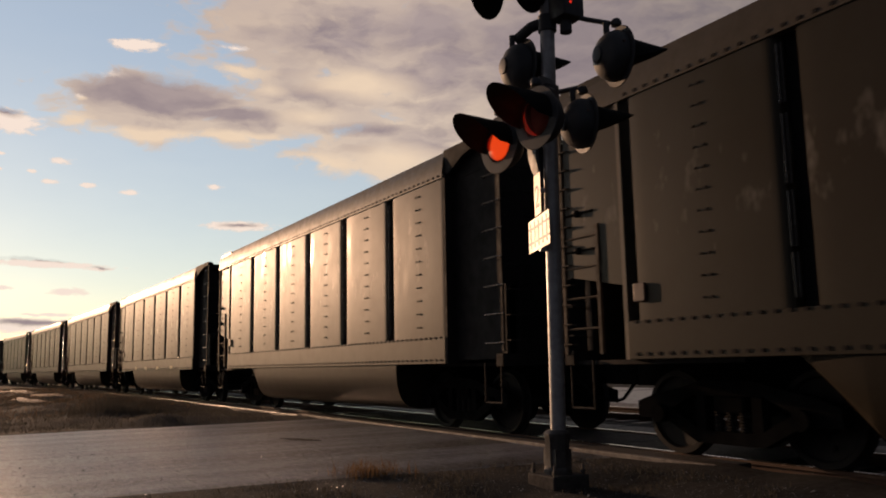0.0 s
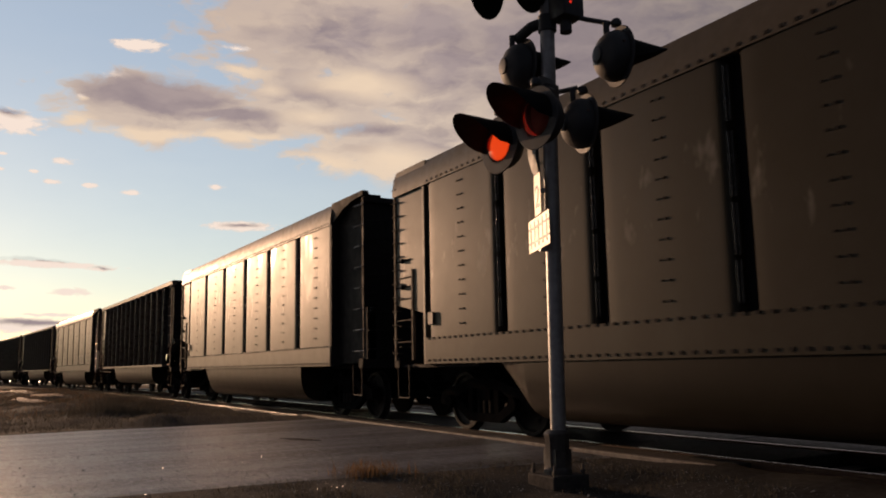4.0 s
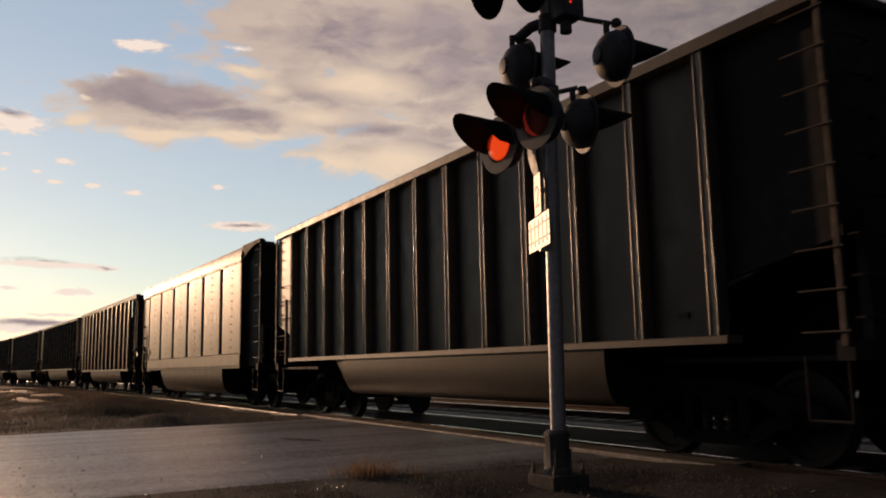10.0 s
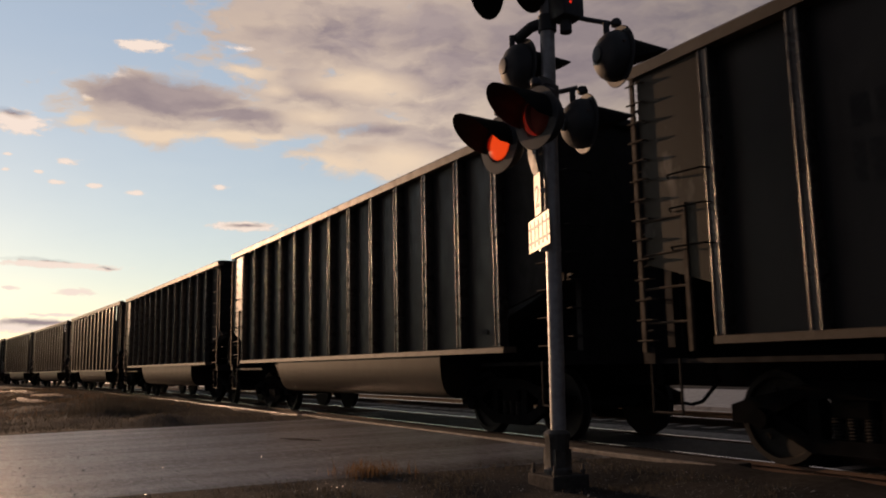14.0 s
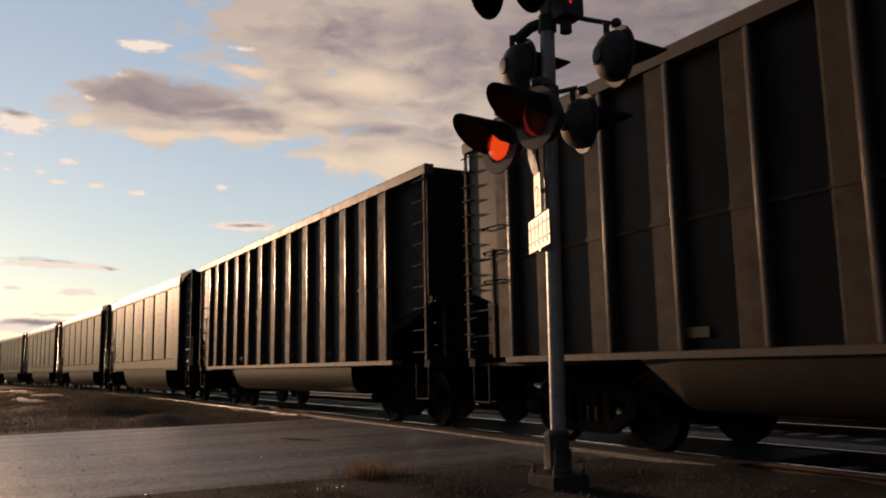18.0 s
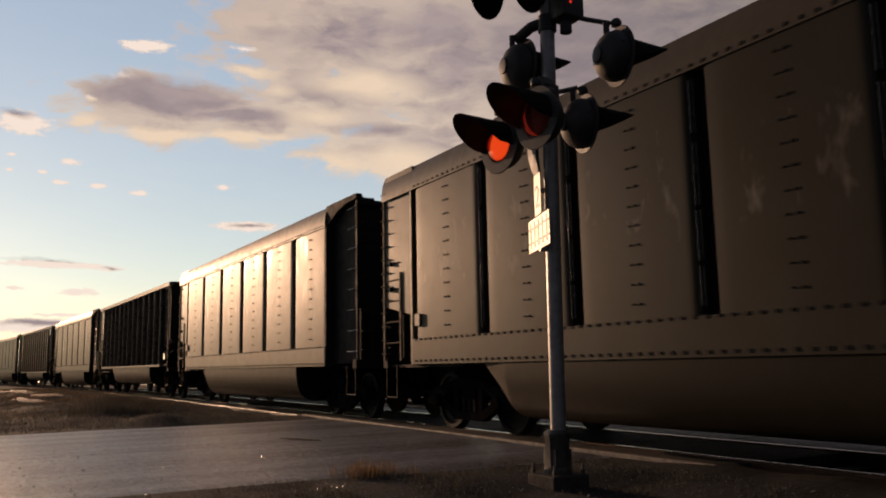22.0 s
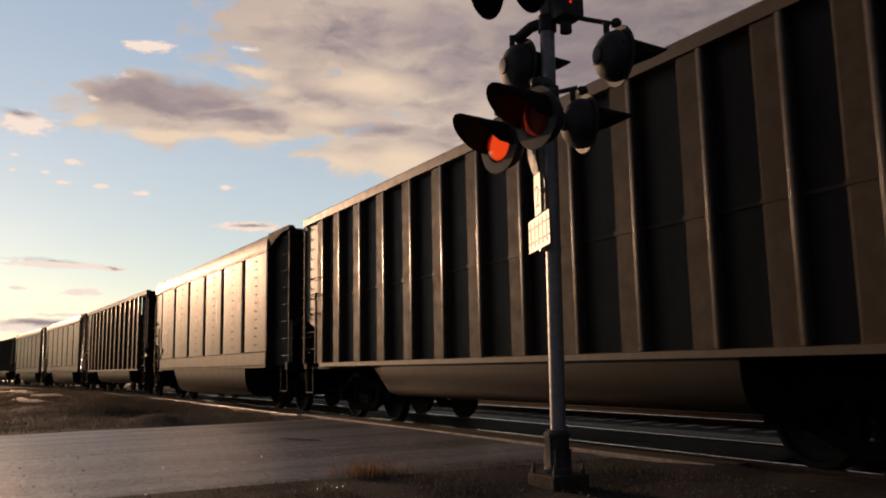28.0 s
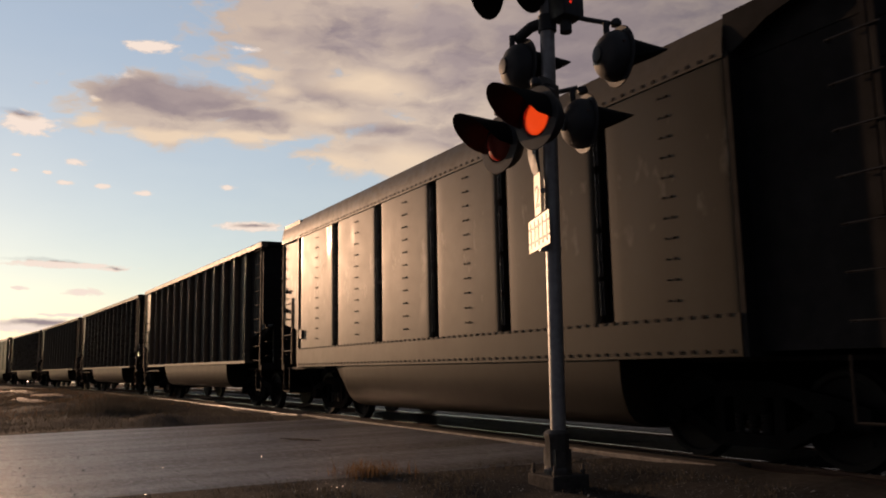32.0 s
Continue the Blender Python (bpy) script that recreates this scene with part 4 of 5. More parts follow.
# ---- what sets single cars apart ----
def strokes(bm, lines, y, r=0.022):
    """Flat sprayed lines on a car side: points are (x, z)."""
    for pts in lines:
        for (xa, za), (xb, zb) in zip(pts, pts[1:]):
            d = Vector((xb - xa, zb - za)).normalized() * r
            q = [(xa - d.y, za + d.x), (xa + d.y, za - d.x), (xb + d.y, zb - d.x), (xb - d.y, zb + d.x)]
            vs = [bm.verts.new((x, y, z)) for x, z in q]
            bm.faces.new(vs)


def arc(cx, cz, rx, rz, a0, a1, n=18):
    return [(cx + rx * math.cos(radians(a0 + (a1 - a0) * i / n)), cz + rz * math.sin(radians(a0 + (a1 - a0) * i / n))) for i in range(n + 1)]


def bars(car, x0, x1, z0, z1, n, y, material, label):
    """A line of unreadable stencilled characters as plain upright bars, each a piece."""
    w = (x1 - x0) / n
    first = None
    for i in range(n):
        m = pose(x0 + w * (i + 0.12), y, 0)
        if first is None:
            bm = bmesh.new()
            bm.faces.new([bm.verts.new(v) for v in ((0, 0, z0), (w * 0.7, 0, z0), (w * 0.7, 0, z1), (0, 0, z1))])
            first = part("stencil", bm, material, car, label, at=m)
        else:
            share(first, car, m)


def mark_cars():
    by = dict(CARS)
    def mark(car, lines, y, r, material, label):
        bm = bmesh.new()
        strokes(bm, lines, y, r)
        part("sprayed_mark", bm, material, car, label)

    for k, x in enumerate((-9.6, -10.15, -10.75, -11.75, -12.3, -12.8)):
        z = 1.49 + 0.06 * (k % 2)
        mark(by[6], [[(x + 0.2, z), (x + 0.22, z + 0.42), (x - 0.2, z + 0.45), (x - 0.22, z + 0.2), (x + 0.2, z + 0.2), (x - 0.2, z)]], HALF + 0.0012, 0.034, SPRAY, "faded pale block graffiti stroke")
    for lines in ([arc(-8.08, 1.97, 0.3, 0.34, 20, 330) + [(-7.95, 2.0), (-8.4, 2.1)]], [arc(-8.68, 1.98, 0.28, 0.36, 40, 330)], [arc(-8.3, 1.42, 0.36, 0.24, 10, 190)]):
        mark(by[10], lines, HALF + 0.0012, 0.022, SPRAY, "pale looping graffiti stroke")
    for lines in ([[(-11.62, 1.45), (-11.66, 1.85), (-11.78, 1.48), (-11.82, 1.84)]], [arc(-11.98, 1.64, 0.1, 0.17, 60, 300, 10) + [(-12.2, 1.5)]]):
        mark(by[8], lines, HALF - 0.137, 0.02, GREY_BAR, "small pale graffiti on the black side")
    for n, x0, x1, z0, z1, k in ((6, -3.05, -2.35, 2.85, 3.2, 3), (6, -4.35, -3.45, 2.3, 2.62, 5)):
        bars(by[n], x0, x1, z0, z1, k, HALF + 0.0012, FADED_DARK, "faded dark stencilled lettering")
    for n in (12, 13, 22):
        bars(by[n], -2.9, -2.44, 2.45, 2.8, 3, HALF - 0.137, GREY_DARK, "faint stencilled lettering")
        bars(by[n], -2.9, -2.44, 2.93, 3.2, 2, HALF - 0.137, GREY_DARK, "faint stencilled lettering")
    for n, z in ((1, 1.08), (16, 1.25), (17, 1.25)):
        bm = bmesh.new()
        y = HALF + (0.0125 if n == 1 else -0.06)
        box(bm, (-0.22, y, z), (0.22, y + 0.004, z + 0.105))
        refl = part("reflector", bm, YELLOW, by[n], "yellow reflective strip", at=pose(-4.22, 0, 0))
        for x in (-6.14, -8.2, -10.4):
            share(refl, by[n], pose(x, 0, 0))
    for n in (29, 25):
        for scar in ([(-4.3, 1.0), (-4.2, 0.84), (-4.24, 0.76)], [(-4.7, 0.94), (-4.66, 0.74)]):
            bm = bmesh.new()
            strokes(bm, [scar], HALF - 0.008, 0.03)
            part("dent", bm, DARK, by[n], "dark torn dent in the belly")


mark_cars()


def wear_ribs():
    """The ribs of some black cars are worn to a dusty tan."""
    by = dict(CARS)
    worn = {}
    for n in (7, 9, 31, 33):
        for rib in (o for o in by[n].children if o.name.split(".")[0] == "rib"):
            if rib.data.name not in worn:
                me = rib.data.copy()
                me.materials[0] = WORN_RIB
                worn[rib.data.name] = me
            rib.data = worn[rib.data.name]


wear_ribs()

# ---- crossing signal ----
MAST = Vector((6.07, -4.62, 0.0))


def build_lamp(parent, at_point, turn, indicator=True, pointed=False, droop=0.0):
    """A hooded flasher facing local +y after a turn about z: domed housing, background disc, hood, lens."""
    m = Matrix.Translation(at_point) @ Matrix.Rotation(radians(turn), 4, "Z") @ Matrix.Rotation(radians(-droop), 4, "X") @ Matrix.Scale(1.1, 4)
    bm = bmesh.new()
    lathe(bm, [(0.02, -0.192), (0.085, -0.19), (0.095, -0.182), (0.16, -0.155), (0.20, -0.11), (0.222, -0.05), (0.22, -0.004)], 28, "y")
    lathe(bm, [(0.055, -0.212), (0.075, -0.208), (0.08, -0.185)], 16, "y")
    tube(bm, (0, -0.1, 0.19), (0, -0.1, 0.30), 0.028, 8)
    lathe(bm, [(0.02, 0.27), (0.045, 0.28), (0.05, 0.31), (0.035, 0.34), (0.01, 0.345)], 10, "z")
    lamp = part("flasher", bm, MATT_BLACK, parent, "black domed flashing lamp housing", smooth=40)
    lamp.matrix_local = parent.matrix_world.inverted() @ m
    bm = bmesh.new()
    lathe(bm, [(0.168, 0.0), (0.262, 0.0), (0.268, 0.008), (0.262, 0.016), (0.168, 0.016)], 36, "y", close=False)
    part("background_disc", bm, MATT_BLACK, lamp, "black background disc", smooth=40)
    bm = bmesh.new()
    n, rows = 26, 6
    grid = []
    for i in range(n + 1):
        a = radians(-6 + 192 * i / n) if pointed else radians(-14 + 208 * i / n)
        s = math.sin(a)
        reach = 0.02 + 0.46 * max(0.0, s) ** 0.8 if pointed else 0.13 + 0.33 * max(0.0, (s + 0.25) / 1.25) ** 0.75
        wide = 0.178 if pointed else 0.205
        grid.append([bm.verts.new((wide * math.cos(a) * (1 - 0.05 * j / rows), 0.012 + reach * j / rows, wide * s * (1 - 0.06 * j / rows) + (-0.06 if pointed else 0.02) * (j / rows))) for j in range(rows + 1)])
    for p, q in zip(grid, grid[1:]):
        for j in range(rows):
            bm.faces.new((p[j], q[j], q[j + 1], p[j + 1]))
    bmesh.ops.solidify(bm, geom=bm.faces[:], thickness=0.006)
    part("hood", bm, HOOD_BLACK, lamp, "long black tunnel hood", smooth=40)
    bm = bmesh.new()
    lathe(bm, [(0.15, 0.0), (0.145, 0.025), (0.115, 0.055), (0.065, 0.078), (0.02, 0.085)], 28, "y")
    part("lens", bm, LENS, lamp, "red glass lens", smooth=60)
    if indicator:
        bm = bmesh.new()
        tube(bm, (0.19, -0.06, 0.05), (0.226, -0.06, 0.055), 0.011, 8)
        part("side_light", bm, RED_BOX, lamp, "tiny red side light")
    return lamp


def build_bulb(lamp):
    """The round reflector inside a lamp, dark behind: it faces the lens when the lamp is on and swings aside when off."""
    dish = [(0.143, 0.004), (0.142, -0.004), (0.10, -0.016), (0.02, -0.022)]
    bm = bmesh.new()
    lathe(bm, dish, 24, "y")
    bulb = part("reflector", bm, DIM_RED, lamp, "dull red back of the lamp's reflector", smooth=60)
    bm = bmesh.new()
    lathe(bm, [(0.141, 0.006), (0.10, 0.016), (0.02, 0.021)], 24, "y")
    part("lit_face", bm, RED_LIT, bulb, "bright red lit face", smooth=60)
    return bulb


def build_signal():
    sig = holder("crossing_signal", "grey steel crossing signal mast with hooded red flashers", "crossing signal", m=Matrix.Translation(MAST))
    bm = bmesh.new()
    tube(bm, (-0.008, -0.01, 0.02), (-0.047, -0.062, 6.2), 0.072, 20)
    part("mast", bm, GALV, sig, "galvanised steel mast", smooth=40)
    bm = bmesh.new()
    lathe(bm, [(0.135, 0.03), (0.135, 0.07), (0.115, 0.09), (0.115, 0.34), (0.125, 0.36), (0.125, 0.39), (0.085, 0.42)], 10, "z")
    for a in range(4):
        t = radians(45 + 90 * a)
        box(bm, (0.1 * math.cos(t) - 0.02, 0.1 * math.sin(t) - 0.02, 0.03), (0.1 * math.cos(t) + 0.02, 0.1 * math.sin(t) + 0.02, 0.25))
    part("base_casting", bm, GREY_CAST, sig, "grey cast junction base", smooth=30)
    bm = bmesh.new()
    box(bm, (-0.2, -0.2, -0.10), (0.2, 0.2, 0.03), 0.015)
    plate = part("base_plate", bm, CONCRETE, sig, "worn concrete footing")
    bm = bmesh.new()
    tube(bm, (0, 0, 0.03), (0, 0, 0.12), 0.014, 6)
    tube(bm, (0, 0, 0.045), (0, 0, 0.07), 0.026, 6)
    bolt = part("anchor_bolt", bm, GREY_CAST, plate, at=pose(-0.16, -0.16, 0))
    for x, y in ((0.16, -0.16), (-0.16, 0.16), (0.16, 0.16)):
        share(bolt, plate, pose(x, y, 0))
    # lower crossarm with lamps back to back, upper crossarm at an angle
    bm = bmesh.new()
    pipe(bm, [(-0.36, 0.42, 3.58), (-0.15, 0.0, 3.62), (0.0, 0.0, 3.62), (0.38, 0.30, 3.50)], 0.024, 10)
    pipe(bm, [(0.0, 0.0, 3.62), (-0.15, -0.30, 3.70)], 0.024, 10)
    tube(bm, (-0.03, -0.04, 3.5), (-0.03, -0.04, 3.7), 0.1, 14)
    lathe(bm, [(0.13, 3.70), (0.12, 3.74), (0.03, 3.82)], 12, "z")
    part("crossarm", bm, GREY_CAST, sig, "grey crossarm and junction cap", smooth=40)
    bm = bmesh.new()
    pipe(bm, [(0.29, 0.10, 4.28), (0.12, 0.04, 4.36), (-0.2, -0.12, 4.40)], 0.055, 10)
    pipe(bm, [(-0.2, -0.12, 4.40), (-0.36, -0.30, 4.32), (-0.53, -0.42, 4.24)], 0.024, 10)
    tube(bm, (-0.036, -0.047, 4.27), (-0.037, -0.049, 4.43), 0.092, 14)
    part("crossarm", bm, MATT_BLACK, sig, "black upper crossarm", smooth=40)
    bm = bmesh.new()
    box(bm, (-0.34, -0.28, 4.34), (-0.08, -0.02, 4.72), 0.03)
    tube(bm, (-0.2, -0.15, 4.22), (-0.2, -0.15, 4.36), 0.06, 10)
    boxp = part("junction_box", bm, MATT_BLACK, sig, "black junction box", smooth=40)
    bm = bmesh.new()
    tube(bm, (-0.345, -0.1, 4.47), (-0.352, -0.1, 4.47), 0.013, 8)
    part("indicator", bm, RED_DOT, boxp, "tiny red indicator light")
    return sig


signal = build_signal()


LAMPS = {}
BULBS = {}


def build_lamps():
    for key, p, turn in (("far_front", (6.43, -4.33, 3.18), 4), ("near_front", (5.68, -4.24, 3.23), 4), ("near_back", (5.89, -4.96, 3.33), 166)):
        LAMPS[key] = build_lamp(signal, Vector(p), turn, key == "near_back", key == "near_back")
    for key, p, turn in (("high_far", (6.33, -4.57, 3.98), 170), ("high_near", (5.52, -5.10, 3.91), 168)):
        LAMPS[key] = build_lamp(signal, Vector(p), turn, key == "high_near", True)
    for key, p, turn in (("top_far", (6.06, -3.97, 4.82), 232), ("top_near", (5.83, -4.29, 4.86), 226)):
        LAMPS[key] = build_lamp(signal, Vector(p), turn, False, True, 55)
    for key in ("far_front", "near_front"):
        BULBS[key] = build_bulb(LAMPS[key])


build_lamps()


def build_sign():
    turn = Matrix.Translation((-0.02, -0.027, 0.07)) @ Matrix.Rotation(radians(-21), 4, "Z")
    y = 0.13
    bm = bmesh.new()
    box(bm, (-0.37, y, 2.03), (0.37, y + 0.006, 2.35), 0.002)
    plate = part("track_plate", bm, SIGN, signal, "yellowed white sign plate with dark bars", at=turn)
    for z in (2.12, 2.26):
        bm = bmesh.new()
        box(bm, (-0.36, y + 0.0065, z - 0.011), (0.36, y + 0.009, z + 0.011))
        part("rail_bar", bm, SIGN_GREY, plate, "faded dark bar")
    bm = bmesh.new()
    box(bm, (-0.016, y + 0.0065, 2.07), (0.016, y + 0.0095, 2.32))
    tie_bar = part("tie_bar", bm, SIGN_GREY, plate, "faded dark bar", at=pose(-0.28, 0, 0))
    for i in range(1, 5):
        share(tie_bar, plate, pose(-0.28 + 0.14 * i, 0, 0))
    bm = bmesh.new()
    box(bm, (-0.11, y, 2.36), (0.11, y + 0.006, 2.76), 0.002)
    top = part("number_plate", bm, SIGN, signal, "yellowed white plate with a dark figure", at=turn)
    cu = bpy.data.curves.new("figure", "FONT")
    cu.body, cu.size, cu.align_x, cu.extrude = "2", 0.32, "CENTER", 0.001
    fig = new("figure_two", cu)
    dg = bpy.context.evaluated_depsgraph_get()
    me = bpy.data.meshes.new_from_object(fig.evaluated_get(dg))
    bpy.data.objects.remove(fig)
    me.materials.clear()
    me.materials.append(SIGN_GREY)
    two = new("figure", me)
    two.parent = top
    two.matrix_local = Matrix.Translation((0, y + 0.009, 2.43)) @ Euler((radians(90), 0, radians(180))).to_matrix().to_4x4()
    bm = bmesh.new()
    tube(bm, (0, 0, -0.02), (0, 0, 0.02), 0.08, 14)
    box(bm, (-0.03, 0.06, -0.02), (0.03, y, 0.02))
    bracket = part("bracket", bm, GALV, signal, at=turn @ Matrix.Translation((0, 0, 2.03)))
    share(bracket, signal, turn @ Matrix.Translation((0, 0, 2.6)))
    bm = bmesh.new()
    prism(bm, [(0.36, 3.2), (0.33, 3.0), (0.22, 2.84), (0.06, 2.72), (-0.02, 2.76), (0.02, 2.92), (0.05, 3.2)], 0.10, 0.125, "y")
    part("support_strap", bm, STRAP, signal, "pale aluminium support strap", at=turn)


build_sign()


# ---- weeds, gravel, trees ----
def blades(name, count, spots, tall, material, label, lean=0.5):
    """Thin bent blades of dry grass as one mesh; spots gives a place for a random draw."""
    vs, fs = [], []
    rnd = random.Random(len(name) * 31 + count)
    for _ in range(count):
        x, y = spots(rnd)
        z = max(ground_height(x, y), -0.02 if 7.9 < x < 16.0 and y > -6.2 else -9) - 0.01
        h = tall * rnd.uniform(0.35, 1.0)
        a, w = rnd.uniform(0, 6.283), rnd.uniform(0.002, 0.005)
        dx, dy = math.cos(a), math.sin(a)
        bend = h * lean * rnd.uniform(0.1, 1.0)
        n = len(vs)
        vs += [(x - dy * w, y + dx * w, z), (x + dy * w, y - dx * w, z), (x + dx * bend * 0.4 - dy * w * 0.7, y + dy * bend * 0.4 + dx * w * 0.7, z + h * 0.6), (x + dx * bend * 0.4 + dy * w * 0.7, y + dy * bend * 0.4 - dx * w * 0.7, z + h * 0.6), (x + dx * bend, y + dy * bend, z + h)]
        fs += [(n, n + 1, n + 3, n + 2), (n + 2, n + 3, n + 4)]
    me = bpy.data.meshes.new(name)
    me.from_pydata(vs, [], fs)
    me.materials.append(material)
    return tagged(new(name, me), label, "grass", kind="stuff")


def clumped(x0, x1, y0, y1, scale, keep):
    def draw(rnd):
        while True:
            x, y = rnd.uniform(x0, x1), rnd.uniform(y0, y1)
            if noise.noise(Vector((x * scale, y * scale, 7.0))) + rnd.uniform(-0.25, 0.25) > keep:
                return x, y
    return draw


def tuft(cx, cy, r):
    return lambda rnd: (rnd.gauss(cx, r), rnd.gauss(cy, r))


SHRUBS = ((21.5, -2.4), (23.0, -2.9), (20.4, -2.75), (24.6, -3.3), (19.6, -3.4), (22.0, -3.6))


def build_weeds():
    blades("weeds", 90000, clumped(16.45, 60.0, -5.4, 6.0, 0.6, -0.35), 0.13, WEED, "dark low weeds on the bank beside the track", 1.0)
    blades("dry_grass", 16000, clumped(21.0, 62.0, -4.6, 6.0, 0.5, -0.05), 0.17, GRASS, "dry brown grass on the bank", 0.9)
    for sx, sy in SHRUBS:
        blades("weed_clump", 900, tuft(sx, sy, 0.34), 0.30, WEED, "dark bushy weeds on the bank by the track", 0.7)
    blades("verge_grass", 6000, clumped(4.2, 7.5, -6.0, -1.0, 1.5, 0.05), 0.07, WEED, "thin dark weeds on the road verge", 1.0)
    blades("dry_grass_tuft", 420, tuft(7.6, -3.4, 0.17), 0.17, GRASS, "small tuft of dry orange-brown grass by the road", 0.8)
    blades("dry_grass_tuft", 90, tuft(6.75, -4.05, 0.2), 0.10, WEED, "thin dry grass by the signal footing", 0.9)


build_weeds()


def build_gravel():
    """Small stones strewn over the road and the soil beside it."""
    vs, fs = [], []
    rnd = random.Random(5)
    for i in range(13000):
        if i < 8000:
            x, y = rnd.uniform(7.7, 16.0), rnd.uniform(-5.8, 1.2)
            z = -0.037 + 0.02 * math.sin(math.pi * min(1, max(0, (x - 7.7) / 8.4)))
        else:
            x, y = rnd.uniform(3.8, 8.0), rnd.uniform(-6.0, -0.6)
            z = ground_height(x, y)
        r = rnd.uniform(0.0035, 0.007) if rnd.random() < 0.9 else rnd.uniform(0.007, 0.014)
        n = len(vs)
        a = rnd.uniform(0, 6.28)
        for j in range(4):
            t = a + j * math.pi / 2
            vs.append((x + r * math.cos(t) * rnd.uniform(0.7, 1.3), y + r * math.sin(t) * rnd.uniform(0.7, 1.3), z + r * rnd.uniform(0.0, 0.4)))
        vs.append((x, y, z + r * rnd.uniform(0.7, 1.2)))
        fs += [(n, n + 1, n + 4), (n + 1, n + 2, n + 4), (n + 2, n + 3, n + 4), (n + 3, n, n + 4)]
    me = bpy.data.meshes.new("gravel")
    me.from_pydata(vs, [], fs)
    me.materials.append(PEBBLE)
    tagged(new("gravel", me), "loose grey pebbles scattered on the road", "gravel", kind="stuff")
    # low gravel heaps beyond the road, their sunlit glow put into the pale orange
    for k, (cx, cy, lx, ly, turn) in enumerate(((38.0, -2.3, 3.5, 0.3, 10), (33.0, -1.5, 3.0, 0.22, 12), (50.0, -1.3, 9.0, 0.5, 6))):
        bm = bmesh.new()
        ring = []
        for i in range(40):
            t = 2 * math.pi * i / 40
            w = 1 + 0.35 * noise.noise(Vector((math.cos(t) * 2, math.sin(t) * 2, k * 5.0)))
            p = pose(cx, cy, 0, 0, 0, turn) @ Vector((lx * w * math.cos(t), ly * w * math.sin(t), 0))
            ring.append(p)
        top = bm.verts.new((cx, cy, ground_height(cx, cy) + 0.08))
        vs2 = [bm.verts.new((p.x, p.y, ground_height(p.x, p.y) - 0.02)) for p in ring]
        mid = [bm.verts.new(((p.x + cx) / 2, (p.y + cy) / 2, ground_height((p.x + cx) / 2, (p.y + cy) / 2) + 0.07)) for p in ring]
        for i in range(40):
            j = (i + 1) % 40
            bm.faces.new((vs2[i], vs2[j], mid[j], mid[i]))
            bm.faces.new((mid[i], mid[j], top))
        thing("gravel_heap", bm, SUNLIT_HEAP, "low gravel heap beside the track, sunlight in its pale colour", "gravel", "gravel heaps", smooth=60)


build_gravel()


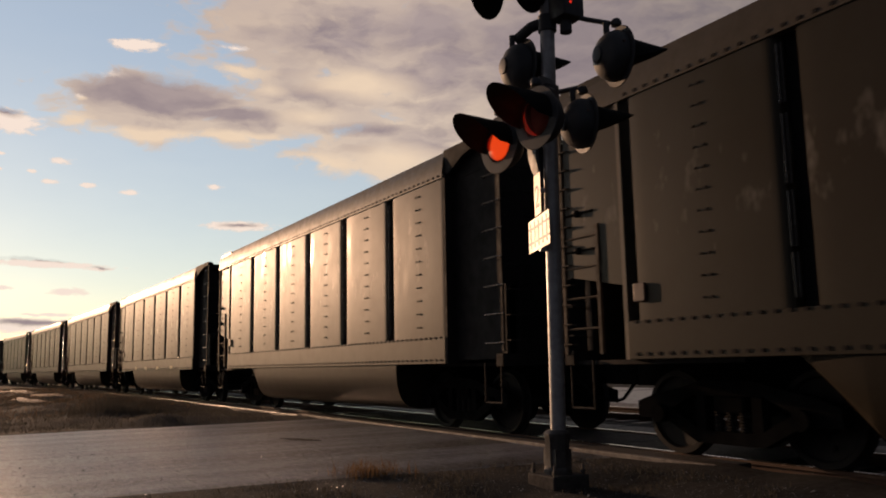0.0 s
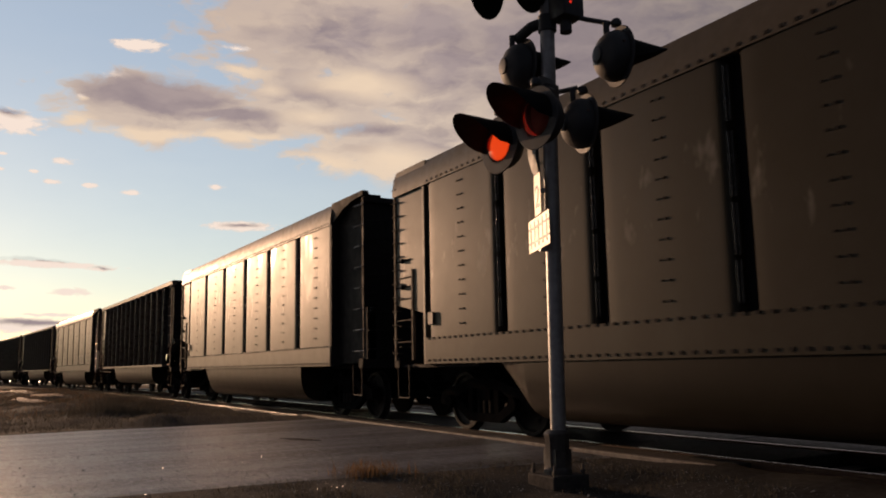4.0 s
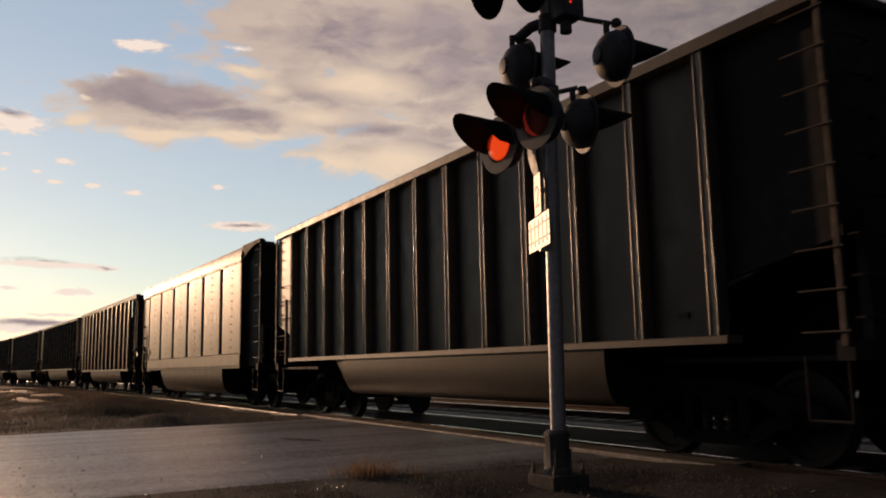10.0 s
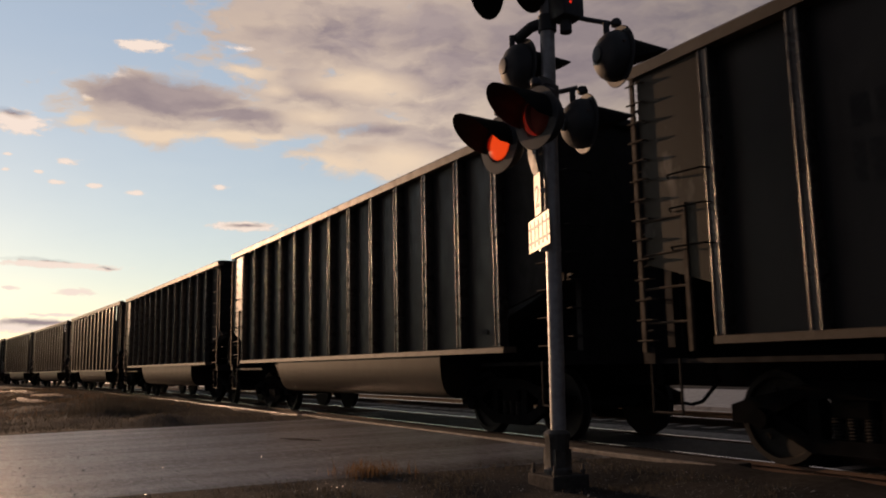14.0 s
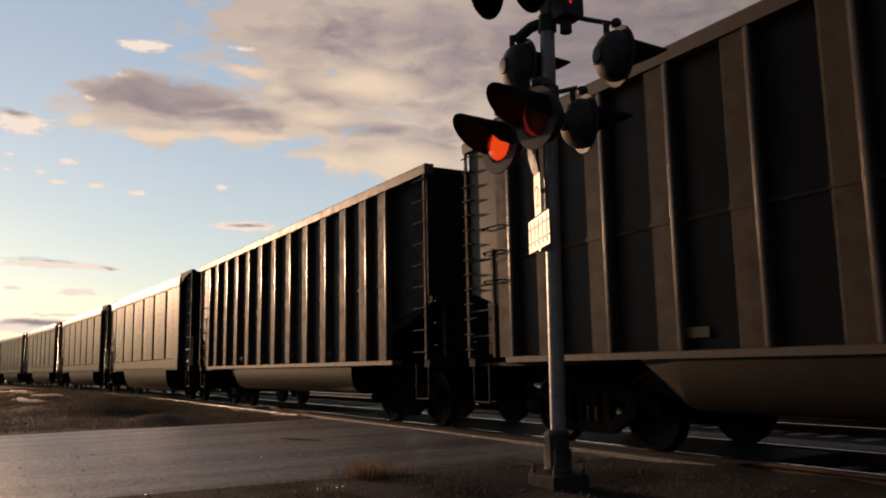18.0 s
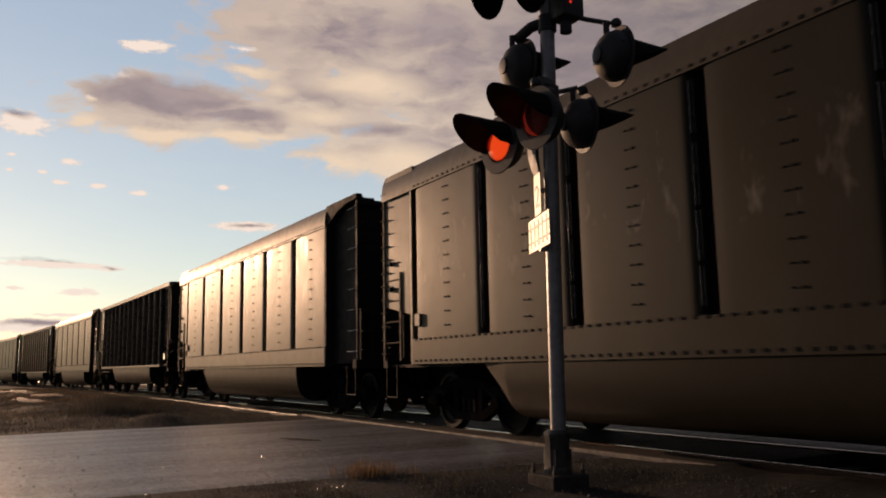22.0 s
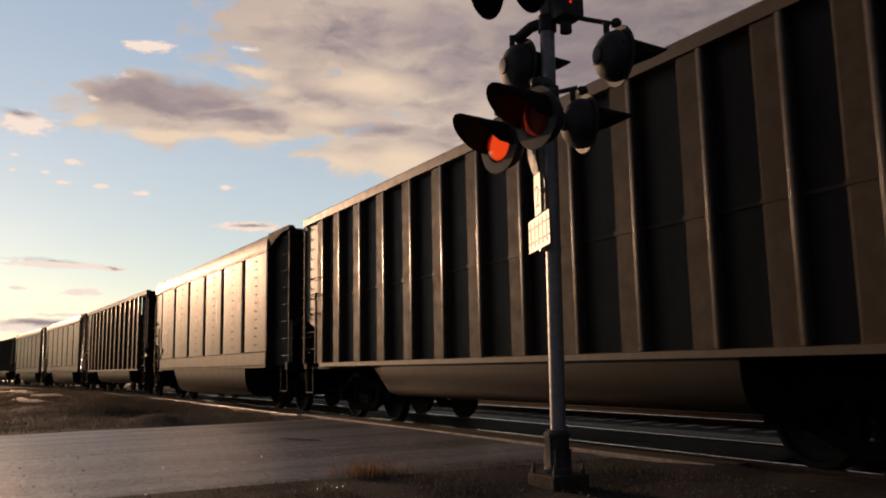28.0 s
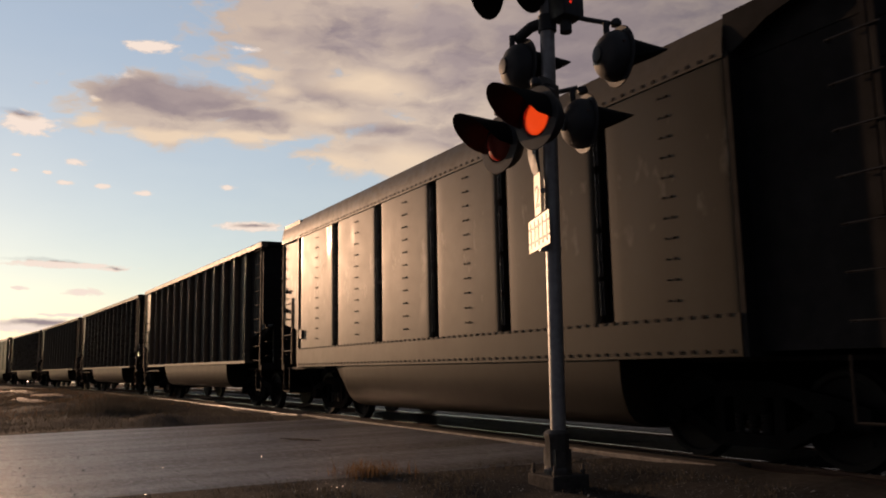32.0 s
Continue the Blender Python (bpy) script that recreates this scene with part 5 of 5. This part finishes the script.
def build_tree(x, y, tall, seed):
    rnd = random.Random(seed)
    tree = holder("tree", "distant bushy tree with thin autumn leaves", "tree", "trees beyond the train", Matrix.Translation((x, y, -1.0)))
    bm = bmesh.new()
    tube(bm, (0, 0, 0), (0.1, 0.1, tall * 0.5), tall * 0.035, 8, tall * 0.02)
    tips = []
    for i in range(9):
        a = rnd.uniform(0, 6.28)
        z0 = tall * rnd.uniform(0.25, 0.5)
        tip = (tall * 0.3 * math.cos(a) * rnd.uniform(0.5, 1.1), tall * 0.3 * math.sin(a) * rnd.uniform(0.5, 1.1), tall * rnd.uniform(0.55, 0.95))
        tube(bm, (0.08, 0.08, z0), tip, tall * 0.014, 6, tall * 0.004)
        tips.append(Vector(tip))
    part("trunk", bm, BARK, tree)
    vs, fs = [], []
    for i in range(3000):
        c = rnd.choice(tips)
        p = c + Vector((rnd.gauss(0, 1), rnd.gauss(0, 1), rnd.gauss(0, 0.8))) * tall * 0.085
        r = tall * rnd.uniform(0.008, 0.018)
        q = Euler((rnd.uniform(0, 6), rnd.uniform(0, 6), rnd.uniform(0, 6))).to_matrix()
        n = len(vs)
        vs += [tuple(p + q @ Vector(v) * r) for v in ((-1, 0, 0), (0, -0.6, 0.1), (1, 0, 0), (0, 0.6, 0.1))]
        fs.append((n, n + 1, n + 2, n + 3))
    me = bpy.data.meshes.new("crown")
    me.from_pydata(vs, [], fs)
    me.materials.append(LEAF)
    crown = new("crown", me)
    crown.parent = tree


for tx, ty, th, sd in ((170, -6.5, 7.6, 1), (172, -9.5, 8.2, 2), (176, -13.0, 7.4, 3), (185, -3.0, 6.0, 4)):
    build_tree(tx, ty, th, sd)


# ---- motion ----
def flash_rows(on_first):
    """The lamp's reflector swings between facing the lens and standing aside, once in each half period."""
    on, off = pose(0, 0, 0), pose(0, 0, 0, 0, 0, -85.0)
    state = on_first
    rows, n, t = [(0.0, on if state else off)], 0, 0.25
    while t < 31.96:
        k = math.floor((t + 0.030) * FPS)
        rows.append((k / FPS, on if state else off))
        state = not state
        rows.append(((k + 1) / FPS, on if state else off))
        n += 1
        t = 0.25 + 0.9905 * (n // 2) + (0.5 if n % 2 else 0.0)
    rows.append((32.0, on if state else off))
    return rows


def wheel_rows(i, x, first):
    """Rolling while the car passes near the crossing, at rest in its truck before and after."""
    rows, k = [], 0
    while k <= 960:
        s = far_end(i, k / 30.0) + x
        if -9.0 < s < 16.0:
            turn = s / 0.457
            rows.append((k / 30.0, turn))
        k += 1
    if len(rows) < 3:
        return []
    base = Matrix.Translation(first)
    out = [(t, base @ Matrix.Rotation(-a, 4, "Y")) for t, a in rows]
    if out[0][0] > 0.05:
        out.insert(0, (0.0, out[0][1]))
    if out[-1][0] < 31.95:
        out.append((32.0, out[-1][1]))
    return out


def motions():
    for i, car in CARS:
        walk(car, [(float(t), car_pose(i, float(t))) for t in range(33)])
        for truck in (o for o in car.children if o.name.startswith("truck")):
            for ws in (o for o in truck.children if o.name.startswith("wheelset")):
                rows = wheel_rows(i, truck.location.x + ws.location.x, ws.location.copy())
                if rows:
                    walk(ws, rows)
    walk(BULBS["far_front"], flash_rows(True))
    walk(BULBS["near_front"], flash_rows(False))
    walk(cloud_sheet, [(t, pose(0, 0, 0, 0, 0, 0.3 - 0.9 * t / 32.0)) for t in (0.0, 16.0, 32.0)])


motions()
